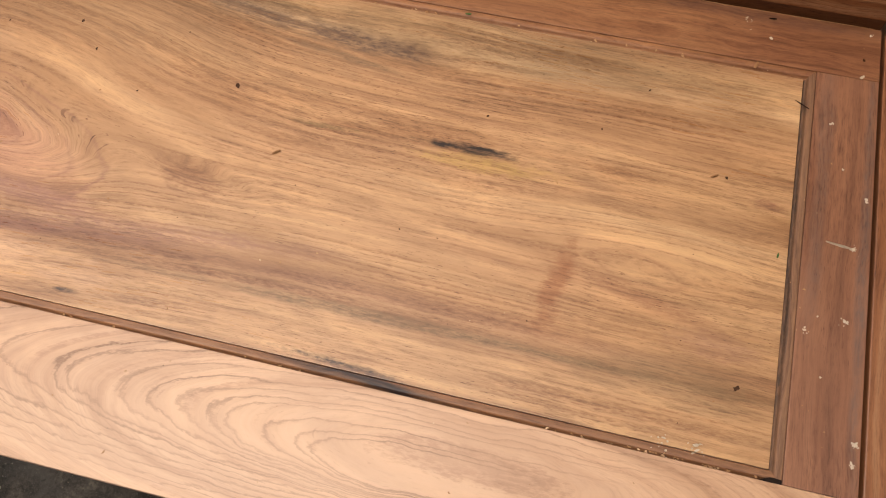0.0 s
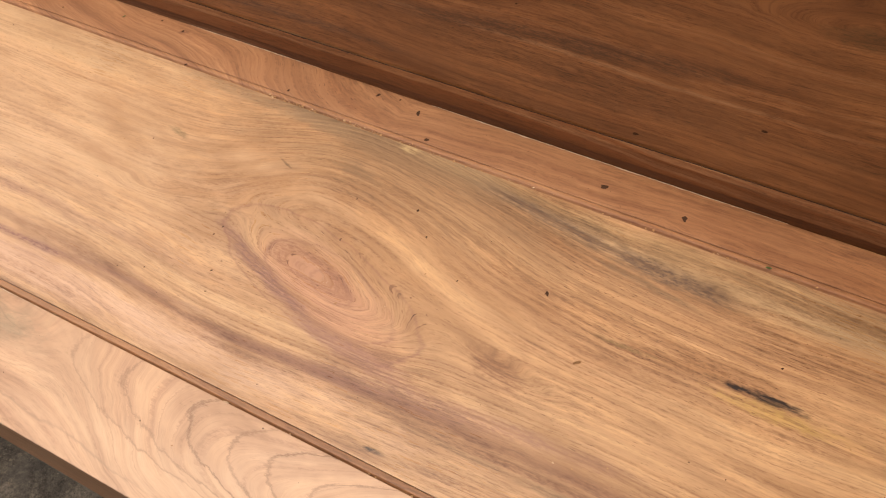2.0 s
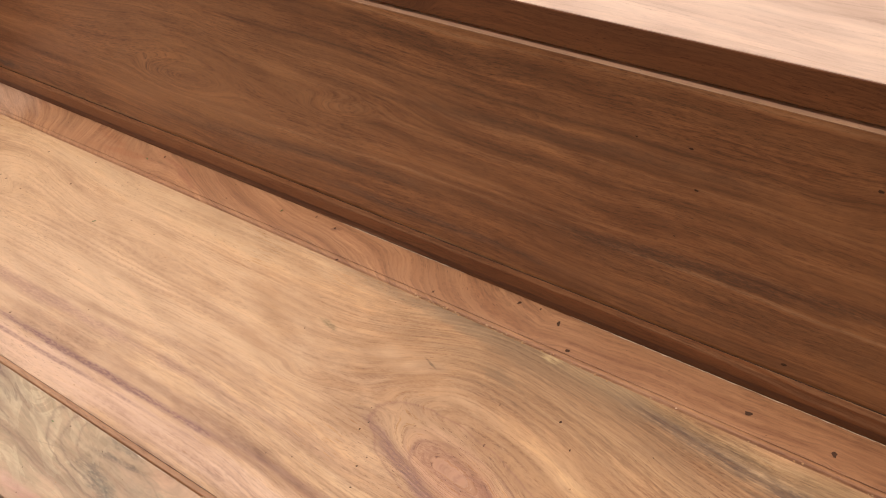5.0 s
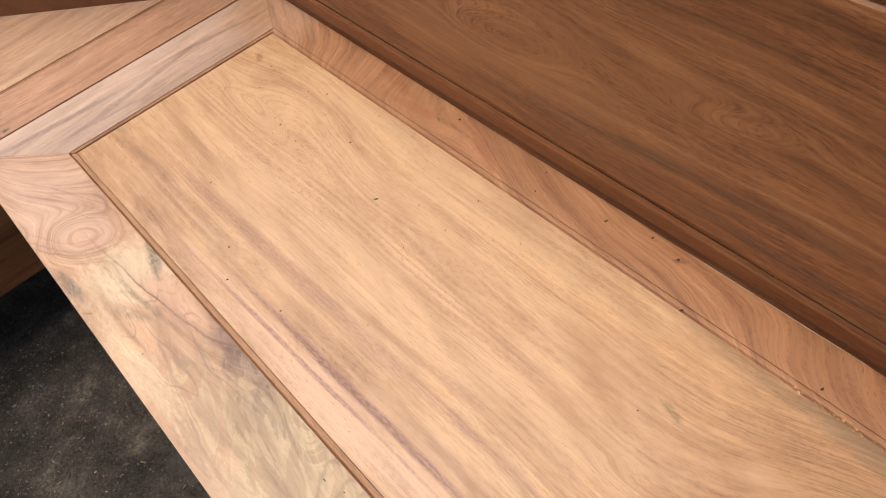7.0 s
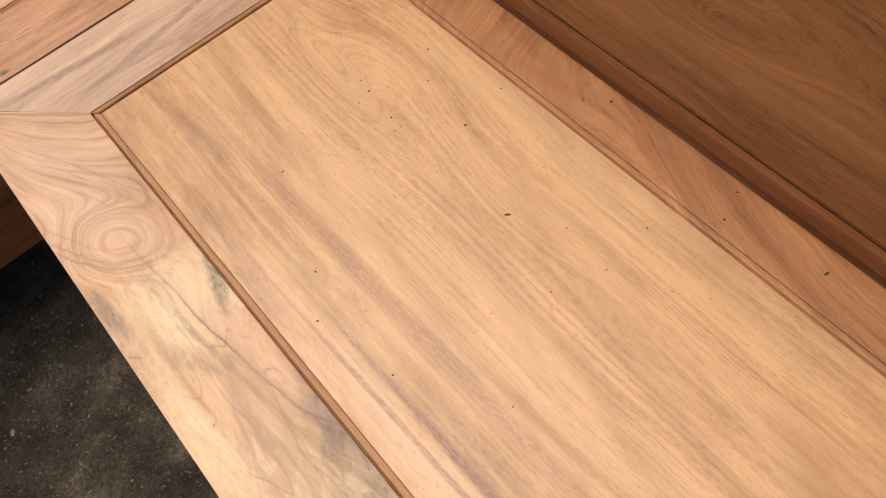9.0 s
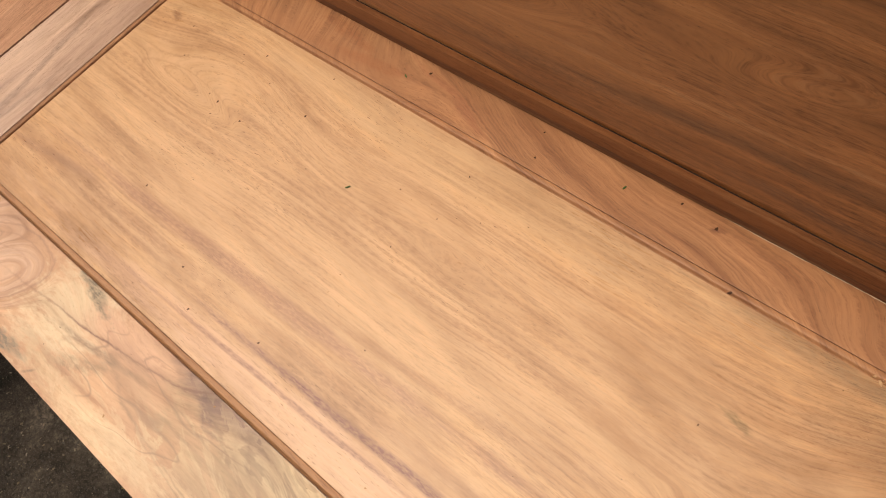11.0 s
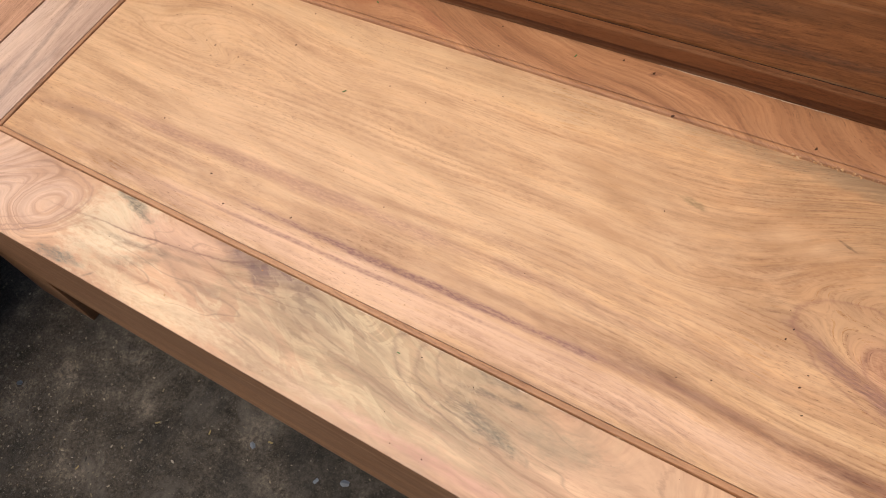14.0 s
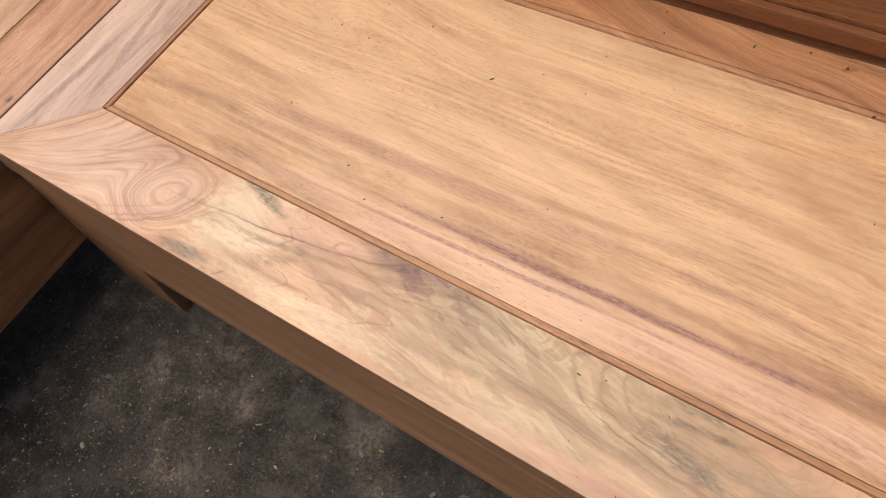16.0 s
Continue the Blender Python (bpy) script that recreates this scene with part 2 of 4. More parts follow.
PURPLE, OLIVE, GREY, INK = (0.235, 0.108, 0.086), (0.17, 0.105, 0.05), (0.22, 0.155, 0.085), (0.012, 0.009, 0.010)
REDDISH, YELLOW, PALE, PINK, TAN = (0.34, 0.15, 0.075), (0.46, 0.30, 0.075), (0.55, 0.40, 0.21), (0.65, 0.42, 0.285), (0.64, 0.427, 0.260)

EYE = (0.25, 0.110, 0.075)
SEAT_RINGS = ((1.290, 0.168, 0.160, 0.058, -15, EYE, 0.55), (1.312, 0.161, 0.100, 0.040, -16, EYE, 0.45), (1.312, 0.165, 0.036, 0.017, -18, EYE, 0.35),
              (0.175, 0.254, 0.095, 0.026, -3, (0.35, 0.18, 0.09), 0.30), (1.975, 0.156, 0.06, 0.020, -8, (0.28, 0.12, 0.06), 0.5, 1))
# the first patch darkens the colour where the seat reflects less light
GROUND = ((1.14, 0.25, 0.30, 0.11, -8, (0.35, 0.190, 0.096), 0.7), (0.40, 0.22, 0.95, 0.27, 0, TAN, 0.80), (0.60, 0.375, 0.50, 0.040, 0, (0.52, 0.345, 0.205), 0.7), (0.80, 0.028, 0.75, 0.030, 0.5, PINK, 0.8), (1.85, 0.34, 0.30, 0.06, 0, (0.33, 0.19, 0.10), 0.45), (1.85, 0.10, 0.34, 0.03, 0, (0.36, 0.19, 0.085), 0.5))
AROUND_EYE = ((1.32, 0.155, 0.14, 0.050, -17, (0.48, 0.235, 0.150), 0.6), (1.225, 0.150, 0.12, 0.012, -22, (0.26, 0.130, 0.105), 0.8), (1.37, 0.106, 0.12, 0.014, -6, (0.30, 0.15, 0.11), 0.7),
              (1.530, 0.152, 0.050, 0.019, -12, (0.27, 0.13, 0.06), 0.85), (1.415, 0.118, 0.02, 0.012, -20, (0.33, 0.17, 0.09), 0.7), (1.47, 0.083, 0.28, 0.015, 6, PURPLE, 0.55),
              (1.24, 0.330, 0.045, 0.012, -12, (0.24, 0.15, 0.085), 0.7), (1.06, 0.205, 0.06, 0.020, 20, (0.40, 0.22, 0.11), 0.5))
STRIPES = ((0.75, 0.0560, 0.38, 0.0068, 0.6, PURPLE, 0.95), (0.62, 0.036, 0.34, 0.004, 1.2, PURPLE, 0.7), (1.05, 0.067, 0.2, 0.006, 2, PURPLE, 0.3),
           (0.45, 0.107, 0.50, 0.014, 1, (0.35, 0.185, 0.125), 0.7), (0.95, 0.116, 0.32, 0.010, 0, (0.30, 0.150, 0.100), 0.32), (0.72, 0.138, 0.20, 0.008, 4, (0.30, 0.15, 0.08), 0.4),
           (0.12, 0.150, 0.16, 0.016, -8, (0.40, 0.235, 0.13), 0.6), (0.10, 0.075, 0.14, 0.008, 8, (0.36, 0.21, 0.14), 0.5))
# grey stains, and wide patches that paint in shade towards the back panel
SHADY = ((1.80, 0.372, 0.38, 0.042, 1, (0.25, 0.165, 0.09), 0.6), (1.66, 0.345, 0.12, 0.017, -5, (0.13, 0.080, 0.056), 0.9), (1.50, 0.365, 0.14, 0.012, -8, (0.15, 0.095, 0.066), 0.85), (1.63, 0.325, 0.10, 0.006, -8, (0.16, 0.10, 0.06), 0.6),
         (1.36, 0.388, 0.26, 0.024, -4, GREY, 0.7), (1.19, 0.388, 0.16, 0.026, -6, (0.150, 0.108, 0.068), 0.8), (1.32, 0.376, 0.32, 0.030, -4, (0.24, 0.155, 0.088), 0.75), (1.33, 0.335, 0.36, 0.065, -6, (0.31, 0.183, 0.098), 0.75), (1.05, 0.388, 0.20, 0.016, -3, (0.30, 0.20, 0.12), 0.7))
MARKS = ((1.80, 0.055, 0.36, 0.007, 0.5, OLIVE, 0.7), (2.02, 0.060, 0.10, 0.030, 0, GREY, 0.35), (1.808, 0.230, 0.080, 0.012, 0, (0.50, 0.32, 0.10), 0.7), (1.640, 0.239, 0.05, 0.004, 0, (0.16, 0.11, 0.04), 0.6),
         (1.790, 0.244, 0.060, 0.0060, 0, (0.03, 0.02, 0.016), 1.0), (1.902, 0.125, 0.012, 0.06, -8, (0.30, 0.115, 0.045), 0.75), (2.05, 0.10, 0.06, 0.02, 0, PURPLE, 0.4), (1.98, 0.13, 0.10, 0.012, -14, (0.28, 0.12, 0.06), 0.6),
         (2.085, 0.25, 0.02, 0.006, -5, (0.20, 0.08, 0.05), 0.7))
MARKS += ((1.29, 0.395, 0.02, 0.012, 0, PALE, 0.8), (0.985, 0.288, 0.02, 0.006, -12, (0.2, 0.14, 0.07), 0.7), (1.153, 0.304, 0.016, 0.002, -20, (0.12, 0.07, 0.04), 0.8),
          (0.04, 0.345, 0.02, 0.008, -30, (0.22, 0.10, 0.05), 0.7), (1.735, 0.004, 0.075, 0.0042, -3, (0.065, 0.034, 0.022), 0.9), (1.455, 0.014, 0.014, 0.003, 0, INK, 0.8))
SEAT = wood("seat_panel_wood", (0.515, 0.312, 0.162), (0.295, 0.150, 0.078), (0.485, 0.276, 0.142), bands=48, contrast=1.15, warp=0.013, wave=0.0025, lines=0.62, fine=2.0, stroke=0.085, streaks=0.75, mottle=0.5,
    spreads=((1.22, 0.175, 0.25, 0.19, -6, 1.05, 1.7), (0.20, 0.262, 0.17, 0.10, -10, 0.95, 1.0), (0.60, 0.255, 0.15, 0.055, -4, 0.6, 1.3), (1.98, 0.155, 0.12, 0.04, 0, 0.8, 1.0), (1.70, 0.35, 0.14, 0.04, -4, 0.7, 1.0)),
    figures=((1.295, 0.169, 0.21, 0.062, -16, 0.047), (1.54, 0.155, 0.10, 0.025, -10, 0.012, 1), (0.17, 0.255, 0.16, 0.036, -5, 0.026, 1), (0.66, 0.250, 0.10, 0.030, -3, 0.008, 2), (1.01, 0.195, 0.08, 0.025, 12, 0.010, 1)),
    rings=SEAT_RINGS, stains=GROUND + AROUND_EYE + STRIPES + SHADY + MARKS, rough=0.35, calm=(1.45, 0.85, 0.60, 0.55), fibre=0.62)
LINE = (0.20, 0.095, 0.045)
FLAME = (0.17, 0.10, 0.058)
ARCHES = tuple((1.80, -0.068 + (1.72 - apex) * 0.085, 1.80 - apex, 0.008 + 0.150 * (1.80 - apex), 1, LINE, k, 3)
               for apex, k in ((1.722, 0.8), (1.706, 0.7), (1.678, 0.8), (1.640, 0.6), (1.622, 0.7), (1.600, 0.5), (1.572, 0.85), (1.538, 0.6), (1.494, 0.7), (1.472, 0.9), (1.422, 0.6), (1.36, 0.7), (1.30, 0.5), (1.235, 0.7), (1.15, 0.5), (1.08, 0.5)))
TONGUES = ((0.40, -0.012, 0.145, 0.036, 186, (0.17, 0.072, 0.048), 0.95, 2), (0.80, -0.040, 0.187, 0.036, -6, FLAME, 0.4, 2), (0.87, -0.034, 0.106, 0.040, -8, FLAME, 0.7, 2), (0.87, -0.030, 0.078, 0.034, -8, FLAME, 0.6, 2),
           (0.87, -0.026, 0.053, 0.026, -8, FLAME, 0.5, 2), (0.98, -0.030, 0.45, 0.075, -4, FLAME, 0.35, 2), (0.56, -0.075, 0.17, 0.024, -8, FLAME, 0.35, 2), (0.66, -0.095, 0.20, 0.022, -6, FLAME, 0.35, 2))
SWIRL = ((0.150, -0.078, 0.104, 0.056, 205, (0.30, 0.165, 0.115), 0.8, 2), (0.150, -0.080, 0.090, 0.046, 205, (0.33, 0.185, 0.125), 0.75, 2), (0.150, -0.083, 0.066, 0.030, 205, (0.36, 0.20, 0.14), 0.5, 2))
PALE_END = ((0.06, -0.075, 0.22, 0.09, 2, (0.64, 0.455, 0.355), 0.7), (0.315, -0.055, 0.085, 0.08, 20, (0.66, 0.52, 0.35), 0.95), (0.275, -0.126, 0.050, 0.010, 6, (0.16, 0.135, 0.095), 0.9), (0.318, -0.016, 0.060, 0.010, -14, (0.15, 0.12, 0.08), 0.85),
            (0.42, -0.028, 0.11, 0.030, 6, (0.57, 0.35, 0.235), 0.9), (0.385, -0.062, 0.10, 0.006, 6, (0.26, 0.17, 0.11), 0.8), (0.385, -0.084, 0.045, 0.012, 24, (0.30, 0.20, 0.12), 0.75), (0.36, -0.115, 0.08, 0.018, -6, (0.50, 0.34, 0.20), 0.7))
OLIVE_PART = ((0.550, -0.010, 0.101, 0.0199, -5, (0.19, 0.105, 0.085), 1.0), (0.545, -0.024, 0.04, 0.012, -30, (0.18, 0.10, 0.08), 0.8), (0.76, -0.055, 0.30, 0.10, 0, (0.37, 0.260, 0.145), 0.95),
              (0.64, -0.030, 0.14, 0.026, -4, (0.29, 0.205, 0.125), 0.75), (0.900, -0.064, 0.065, 0.013, -14, (0.15, 0.115, 0.07), 0.95), (0.890, -0.032, 0.060, 0.005, 8, (0.15, 0.10, 0.06), 0.9), (0.885, -0.012, 0.045, 0.010, 0, (0.19, 0.14, 0.085), 0.8),
              (0.98, -0.045, 0.06, 0.020, 6, (0.28, 0.21, 0.13), 0.6))
EDGES = ((0.50, -0.120, 0.14, 0.020, 3, (0.66, 0.50, 0.32), 0.85), (0.66, -0.126, 0.16, 0.010, 0, (0.60, 0.45, 0.28), 0.7), (0.85, -0.126, 0.22, 0.010, 0, (0.54, 0.29, 0.21), 0.7),
         (1.35, -0.10, 0.30, 0.035, 0, (0.64, 0.42, 0.26), 0.6), (1.75, -0.07, 0.5, 0.10, 0, (0.62, 0.405, 0.270), 0.5), (1.10, -0.06, 0.10, 0.05, 0, (0.52, 0.33, 0.20), 0.5), (0.338, -0.128, 0.012, 0.003, 40, (0.16, 0.11, 0.07), 0.8))
FRONT = wood("front_rail_wood", (0.565, 0.350, 0.216), (0.43, 0.245, 0.140), (0.54, 0.328, 0.196), bands=34, contrast=1.15, warp=0.022, wave=0.006, flat=0.45, lines=0.36, fine=1.2, pores=0.25, seed=2.3, mottle=0.42, fibre=0.24,
    figures=((1.84, -0.070, 0.86, 0.20, 1, 0.36), (1.25, -0.03, 0.25, 0.16, -30, 0.05), (0.90, -0.035, 0.34, 0.10, -8, 0.035), (0.45, -0.02, 0.20, 0.08, 0, 0.025), (0.185, -0.082, 0.10, 0.070, 25, 0.09)), streaks=1.0,
    fans=((-0.152, -0.144, 0.36, 5.0, 0, 0.26),), rings=ARCHES + SWIRL + TONGUES, veins=((0.50, -0.065, 0.20, 0.065, 0, (0.20, 0.115, 0.075), 0.55), (0.90, -0.060, 0.18, 0.065, 0, (0.21, 0.145, 0.085), 0.5)), stains=PALE_END + OLIVE_PART + EDGES,
    flames=((0.46, -0.108, 0.16, 0.045, 0, (0.68, 0.52, 0.34), 0.42), (0.70, -0.06, 0.26, 0.085, 0, (0.54, 0.41, 0.25), 0.55)), rough=0.42, calm=(1.02, 1.30, 1.0, 0.35))
STILE_L = wood("grey_stile_wood", (0.57, 0.420, 0.335), (0.38, 0.262, 0.205), (0.55, 0.395, 0.315), grain="yx", bands=42, warp=0.05, seed=5.1, fibre=0.38,
    stains=((0.44, -0.07, 0.11, 0.11, 0, (0.47, 0.270, 0.150), 0.85), (0.00, -0.100, 0.16, 0.010, 6, (0.27, 0.19, 0.16), 0.8), (0.16, -0.07, 0.20, 0.008, -10, (0.28, 0.20, 0.16), 0.75), (0.10, -0.04, 0.12, 0.006, 5, (0.30, 0.22, 0.18), 0.6),
            (0.32, -0.085, 0.14, 0.007, 8, (0.28, 0.18, 0.13), 0.7)), rough=0.42)
STILE_R = wood("brown_stile_wood", (0.285, 0.128, 0.068), (0.165, 0.072, 0.040), (0.245, 0.108, 0.062), grain="yx", bands=60, contrast=0.8, seed=8.4, rough=0.5,
    stains=((0.2, 2.172, 0.34, 0.006, 0, (0.11, 0.085, 0.08), 0.6), (0.3, 2.13, 0.2, 0.01, 0, (0.16, 0.10, 0.08), 0.5)))
RAIL = wood("back_rail_wood", (0.42, 0.222, 0.114), (0.20, 0.080, 0.035), (0.36, 0.168, 0.080), bands=40, contrast=0.95, stroke=0.08, fine=1.8, warp=0.05, wave=0.012, seed=11.0, lines=0.45, fibre=0.6, tilt=0.42, streaks=0.9,
    figures=((0.30, 0.34, 0.34, 0.24, 0, 0.11), (0.72, 0.55, 0.34, 0.24, 0, 0.10), (1.10, 0.34, 0.30, 0.22, 0, 0.07)), rough=0.45,
    stains=((1.90, 0.45, 0.72, 0.12, 0, (0.265, 0.115, 0.050), 0.8), (1.24, 0.44, 0.34, 0.08, 0, (0.29, 0.136, 0.066), 0.6), (2.12, 0.44, 0.16, 0.06, 0, (0.20, 0.076, 0.036), 0.75), (2.03, 0.466, 0.22, 0.010, 0, (0.13, 0.055, 0.035), 0.7), (-0.08, 0.45, 0.20, 0.10, 0, (0.53, 0.335, 0.230), 0.85), (0.30, 0.455, 0.08, 0.012, -10, (0.30, 0.11, 0.045), 0.6), (0.36, 0.43, 0.10, 0.01, 6, (0.32, 0.12, 0.05), 0.6), (0.86, 0.455, 0.012, 0.005, 20, (0.16, 0.06, 0.03), 0.8), (0.50, 0.44, 0.10, 0.008, -20, (0.28, 0.10, 0.05), 0.6)))
BEAD = wood("bead_wood", (0.35, 0.165, 0.072), (0.16, 0.068, 0.028), (0.28, 0.128, 0.055), bands=90, seed=13.0, rough=0.62, dirt=0.35,
    stains=((0.40, 0.0, 0.80, 0.05, 0, (0.43, 0.228, 0.115), 0.8), (1.80, 0.0, 0.50, 0.05, 0, (0.205, 0.092, 0.040), 0.7), (1.755, -0.003, 0.11, 0.006, -3, (0.035, 0.02, 0.018), 1.0), (1.25, 0.404, 0.35, 0.03, 0, (0.24, 0.115, 0.055), 0.4)))
BEAD_END = wood("end_bead_wood", (0.38, 0.19, 0.09), (0.22, 0.095, 0.04), (0.30, 0.14, 0.065), grain="yx", bands=90, seed=13.7, rough=0.68, dirt=0.6,
    stains=((0.2, 2.11, 0.6, 0.06, 0, (0.17, 0.085, 0.045), 0.8), (0.2, 2.1085, 0.3, 0.0035, 0, (0.055, 0.03, 0.018), 0.9)))
# the first patch makes the left half of the panel lighter
BACK = wood("back_panel_wood", (0.268, 0.111, 0.042), (0.100, 0.039, 0.015), (0.222, 0.086, 0.031), grain="xz", gloss=0.45, bands=60, contrast=1.1, warp=0.026, wave=0.006, seed=17.0, fibre=1.0, mottle=0.55, streaks=0.75, lines=0.5, fine=2.6,
    spreads=((0.58, 0.625, 0.22, 0.09, 6, 1.0, 1.2), (1.72, 0.715, 0.16, 0.07, 4, 1.0, 1.4), (0.92, 0.66, 0.16, 0.06, 10, 0.8, 1.0)),
    figures=((0.56, 0.618, 0.16, 0.05, 6, 0.035), (1.74, 0.718, 0.12, 0.035, 4, 0.025), (0.90, 0.665, 0.10, 0.03, 10, 0.018)),
    stains=((0.50, 0.66, 0.55, 0.17, 0, (0.31, 0.138, 0.053), 0.6), (1.45, 0.605, 0.34, 0.018, 5, (0.085, 0.035, 0.018), 0.75), (-0.02, 0.496, 0.05, 0.010, 4, (0.04, 0.022, 0.018), 0.9), (1.02, 0.514, 0.30, 0.012, 0, (0.10, 0.048, 0.030), 0.7), (1.25, 0.73, 0.35, 0.014, 4, (0.115, 0.05, 0.024), 0.6),
            (0.75, 0.55, 0.35, 0.014, 5, (0.12, 0.056, 0.030), 0.6), (1.76, 0.710, 0.05, 0.014, 0, (0.09, 0.045, 0.018), 0.7), (1.55, 0.54, 0.30, 0.012, 3, (0.13, 0.055, 0.024), 0.5)), rough=0.38)
# one long patch makes the left half of the bottom rail lighter
BACK_RAIL = wood("back_frame_wood", (0.175, 0.062, 0.021), (0.095, 0.034, 0.013), (0.145, 0.052, 0.018), grain="xz", gloss=0.3, bands=50, seed=21.0, rough=0.55,
    figures=((1.02, 0.86, 0.09, 0.04, 0, 0.06),), stains=((0.20, 0.46, 0.90, 0.05, 0, (0.23, 0.092, 0.036), 0.7),))
BEVEL = wood("bevel_wood", (0.50, 0.275, 0.150), (0.34, 0.170, 0.085), (0.45, 0.240, 0.128), grain="xz", bands=60, seed=24.0, rough=0.62, fibre=0.4)
FOOT = wood("foot_strip_wood", (0.140, 0.050, 0.018), (0.070, 0.025, 0.010), (0.112, 0.041, 0.015), grain="xz", gloss=0.3, bands=60, seed=22.0, rough=0.45)
BACK_STILE = wood("back_stile_wood", (0.36, 0.19, 0.10), (0.22, 0.10, 0.05), (0.32, 0.16, 0.09), grain="zx", bands=60, seed=23.0, rough=0.45)
TOP = wood("pale_top_wood", (0.72, 0.505, 0.370), (0.56, 0.36, 0.245), (0.69, 0.47, 0.335), bands=34, contrast=0.7, warp=0.05, seed=27.0, rough=0.42, fibre=0.18, streaks=0.35, pores=0.3,
    figures=((1.25, 0.58, 0.2, 0.06, 0, 0.07),), stains=((1.68, 0.53, 0.030, 0.014, -30, (0.46, 0.25, 0.15), 0.7), (1.66, 0.50, 0.035, 0.006, -40, (0.40, 0.20, 0.12), 0.7), (1.60, 0.56, 0.03, 0.005, -10, (0.30, 0.18, 0.19), 0.6), (1.80, 0.545, 0.06, 0.004, -12, (0.40, 0.22, 0.13), 0.6)))
APRON = wood("apron_wood", (0.35, 0.190, 0.102), (0.20, 0.100, 0.052), (0.30, 0.160, 0.086), grain="xz", bands=36, contrast=0.8, seed=31.0, rough=0.45)
# darker brown in place of shade on the seat's front face
EDGE_SHADE = wood("shaded_edge_wood", (0.31, 0.165, 0.088), (0.18, 0.090, 0.046), (0.265, 0.142, 0.077), grain="xz", bands=70, seed=33.0, rough=0.45)
SIDE_RAIL = wood("corner_rail_wood", (0.52, 0.312, 0.210), (0.37, 0.195, 0.118), (0.50, 0.285, 0.185), grain="yx", bands=38, contrast=0.8, seed=37.0, rough=0.42,
    stains=((-0.065, -0.165, 0.012, 0.006, 20, (0.05, 0.06, 0.07), 0.9),))
SIDE_PANEL = wood("corner_panel_wood", (0.57, 0.375, 0.255), (0.42, 0.245, 0.155), (0.54, 0.345, 0.230), grain="yx", bands=30, contrast=0.8, seed=41.0, rough=0.42)
SIDE_BACK = wood("corner_back_wood", (0.21, 0.085, 0.033), (0.15, 0.055, 0.022), (0.19, 0.075, 0.03), grain="xz", bands=30, contrast=0.5, seed=43.0, rough=0.42, fibre=0.3, lines=0.1)
SIDE_APRON = wood("corner_apron_wood", (0.44, 0.215, 0.105), (0.19, 0.082, 0.038), (0.38, 0.180, 0.086), grain="yz", bands=22, contrast=1.1, warp=0.08, lines=0.7, seed=47.0, rough=0.45)
END_TOP = wood("end_unit_wood", (0.26, 0.105, 0.045), (0.15, 0.058, 0.026), (0.22, 0.088, 0.040), grain="yx", bands=60, seed=53.0, rough=0.45)


def plain(name, colour, rough=0.7, vary=0.35, scale=300.0):
    g = Graph(name)
    n = g.noise(g.coords(), scale, 3.0, 0.6)
    g.put(g.shader.inputs["Base Color"], g.blend("MULTIPLY", g.span(n, 0.35, 0.65, 0.0, vary), colour, (0.45, 0.45, 0.45)))
    g.shader.inputs["Roughness"].default_value = rough
    g.shader.inputs["Specular IOR Level"].default_value = 0.15 if rough > 0.85 else 0.5
    return g.mat


def concrete():
    g = Graph("dusty_concrete")
    p = g.coords()
    big, mid, fine, sand = g.noise(p, 3.2, 5.0, 0.6, 0.4), g.noise(p, 17.0, 8.0, 0.74, 0.3), g.noise(p, 150.0, 6.0, 0.80), g.noise(p, 420.0, 4.0, 0.75)
    colour = g.ramp(g.math("ADD", g.math("MULTIPLY", big, 0.45), g.math("MULTIPLY", mid, 0.55)), ((0.38, (0.009, 0.0076, 0.0062)), (0.46, (0.023, 0.0192, 0.0155)), (0.54, (0.044, 0.0372, 0.0304)), (0.62, (0.094, 0.081, 0.067))))
    colour = g.blend("MULTIPLY", 0.85, colour, g.ramp(fine, ((0.36, (0.36, 0.35, 0.34)), (0.50, (1, 0.99, 0.97)), (0.62, (1.9, 1.84, 1.74)))))
    colour = g.blend("MIX", g.span(sand, 0.58, 0.66, 0.0, 0.85), colour, (0.13, 0.113, 0.094))
    pit = g.noise(g.xyz(*[g.math("ADD", c, 4.0) for c in g.split(p)]), 60.0, 5.0, 0.7, 0.5)
    colour = g.blend("MIX", g.span(pit, 0.62, 0.68, 0.0, 0.75), colour, (0.010, 0.009, 0.008))
    dusty = g.noise(p, 7.0, 6.0, 0.7, 0.8)
    colour = g.blend("MIX", g.span(dusty, 0.53, 0.66, 0.0, 0.6), colour, (0.082, 0.073, 0.063))
    wet = g.noise(p, 5.0, 5.0, 0.65, 0.6)
    colour = g.blend("MULTIPLY", g.span(wet, 0.52, 0.58, 0.0, 0.6), colour, (0.42, 0.42, 0.43))
    g.put(g.shader.inputs["Base Color"], colour)
    g.put(g.shader.inputs["Roughness"], g.span(wet, 0.5, 0.62, 0.92, 0.75))
    g.shader.inputs["Specular IOR Level"].default_value = 0.25
    g.bump(g.math("ADD", g.math("MULTIPLY", mid, 0.6), g.math("MULTIPLY", fine, 0.4)), 0.8, 0.004)
    return g.mat


def crumbs(name, stops, rough=0.85):
    g = Graph(name)
    n = g.tree.nodes.new("ShaderNodeNewGeometry")
    g.put(g.shader.inputs["Base Color"], g.ramp(n.outputs["Random Per Island"], stops))
    g.shader.inputs["Roughness"].default_value = rough
    return g.mat


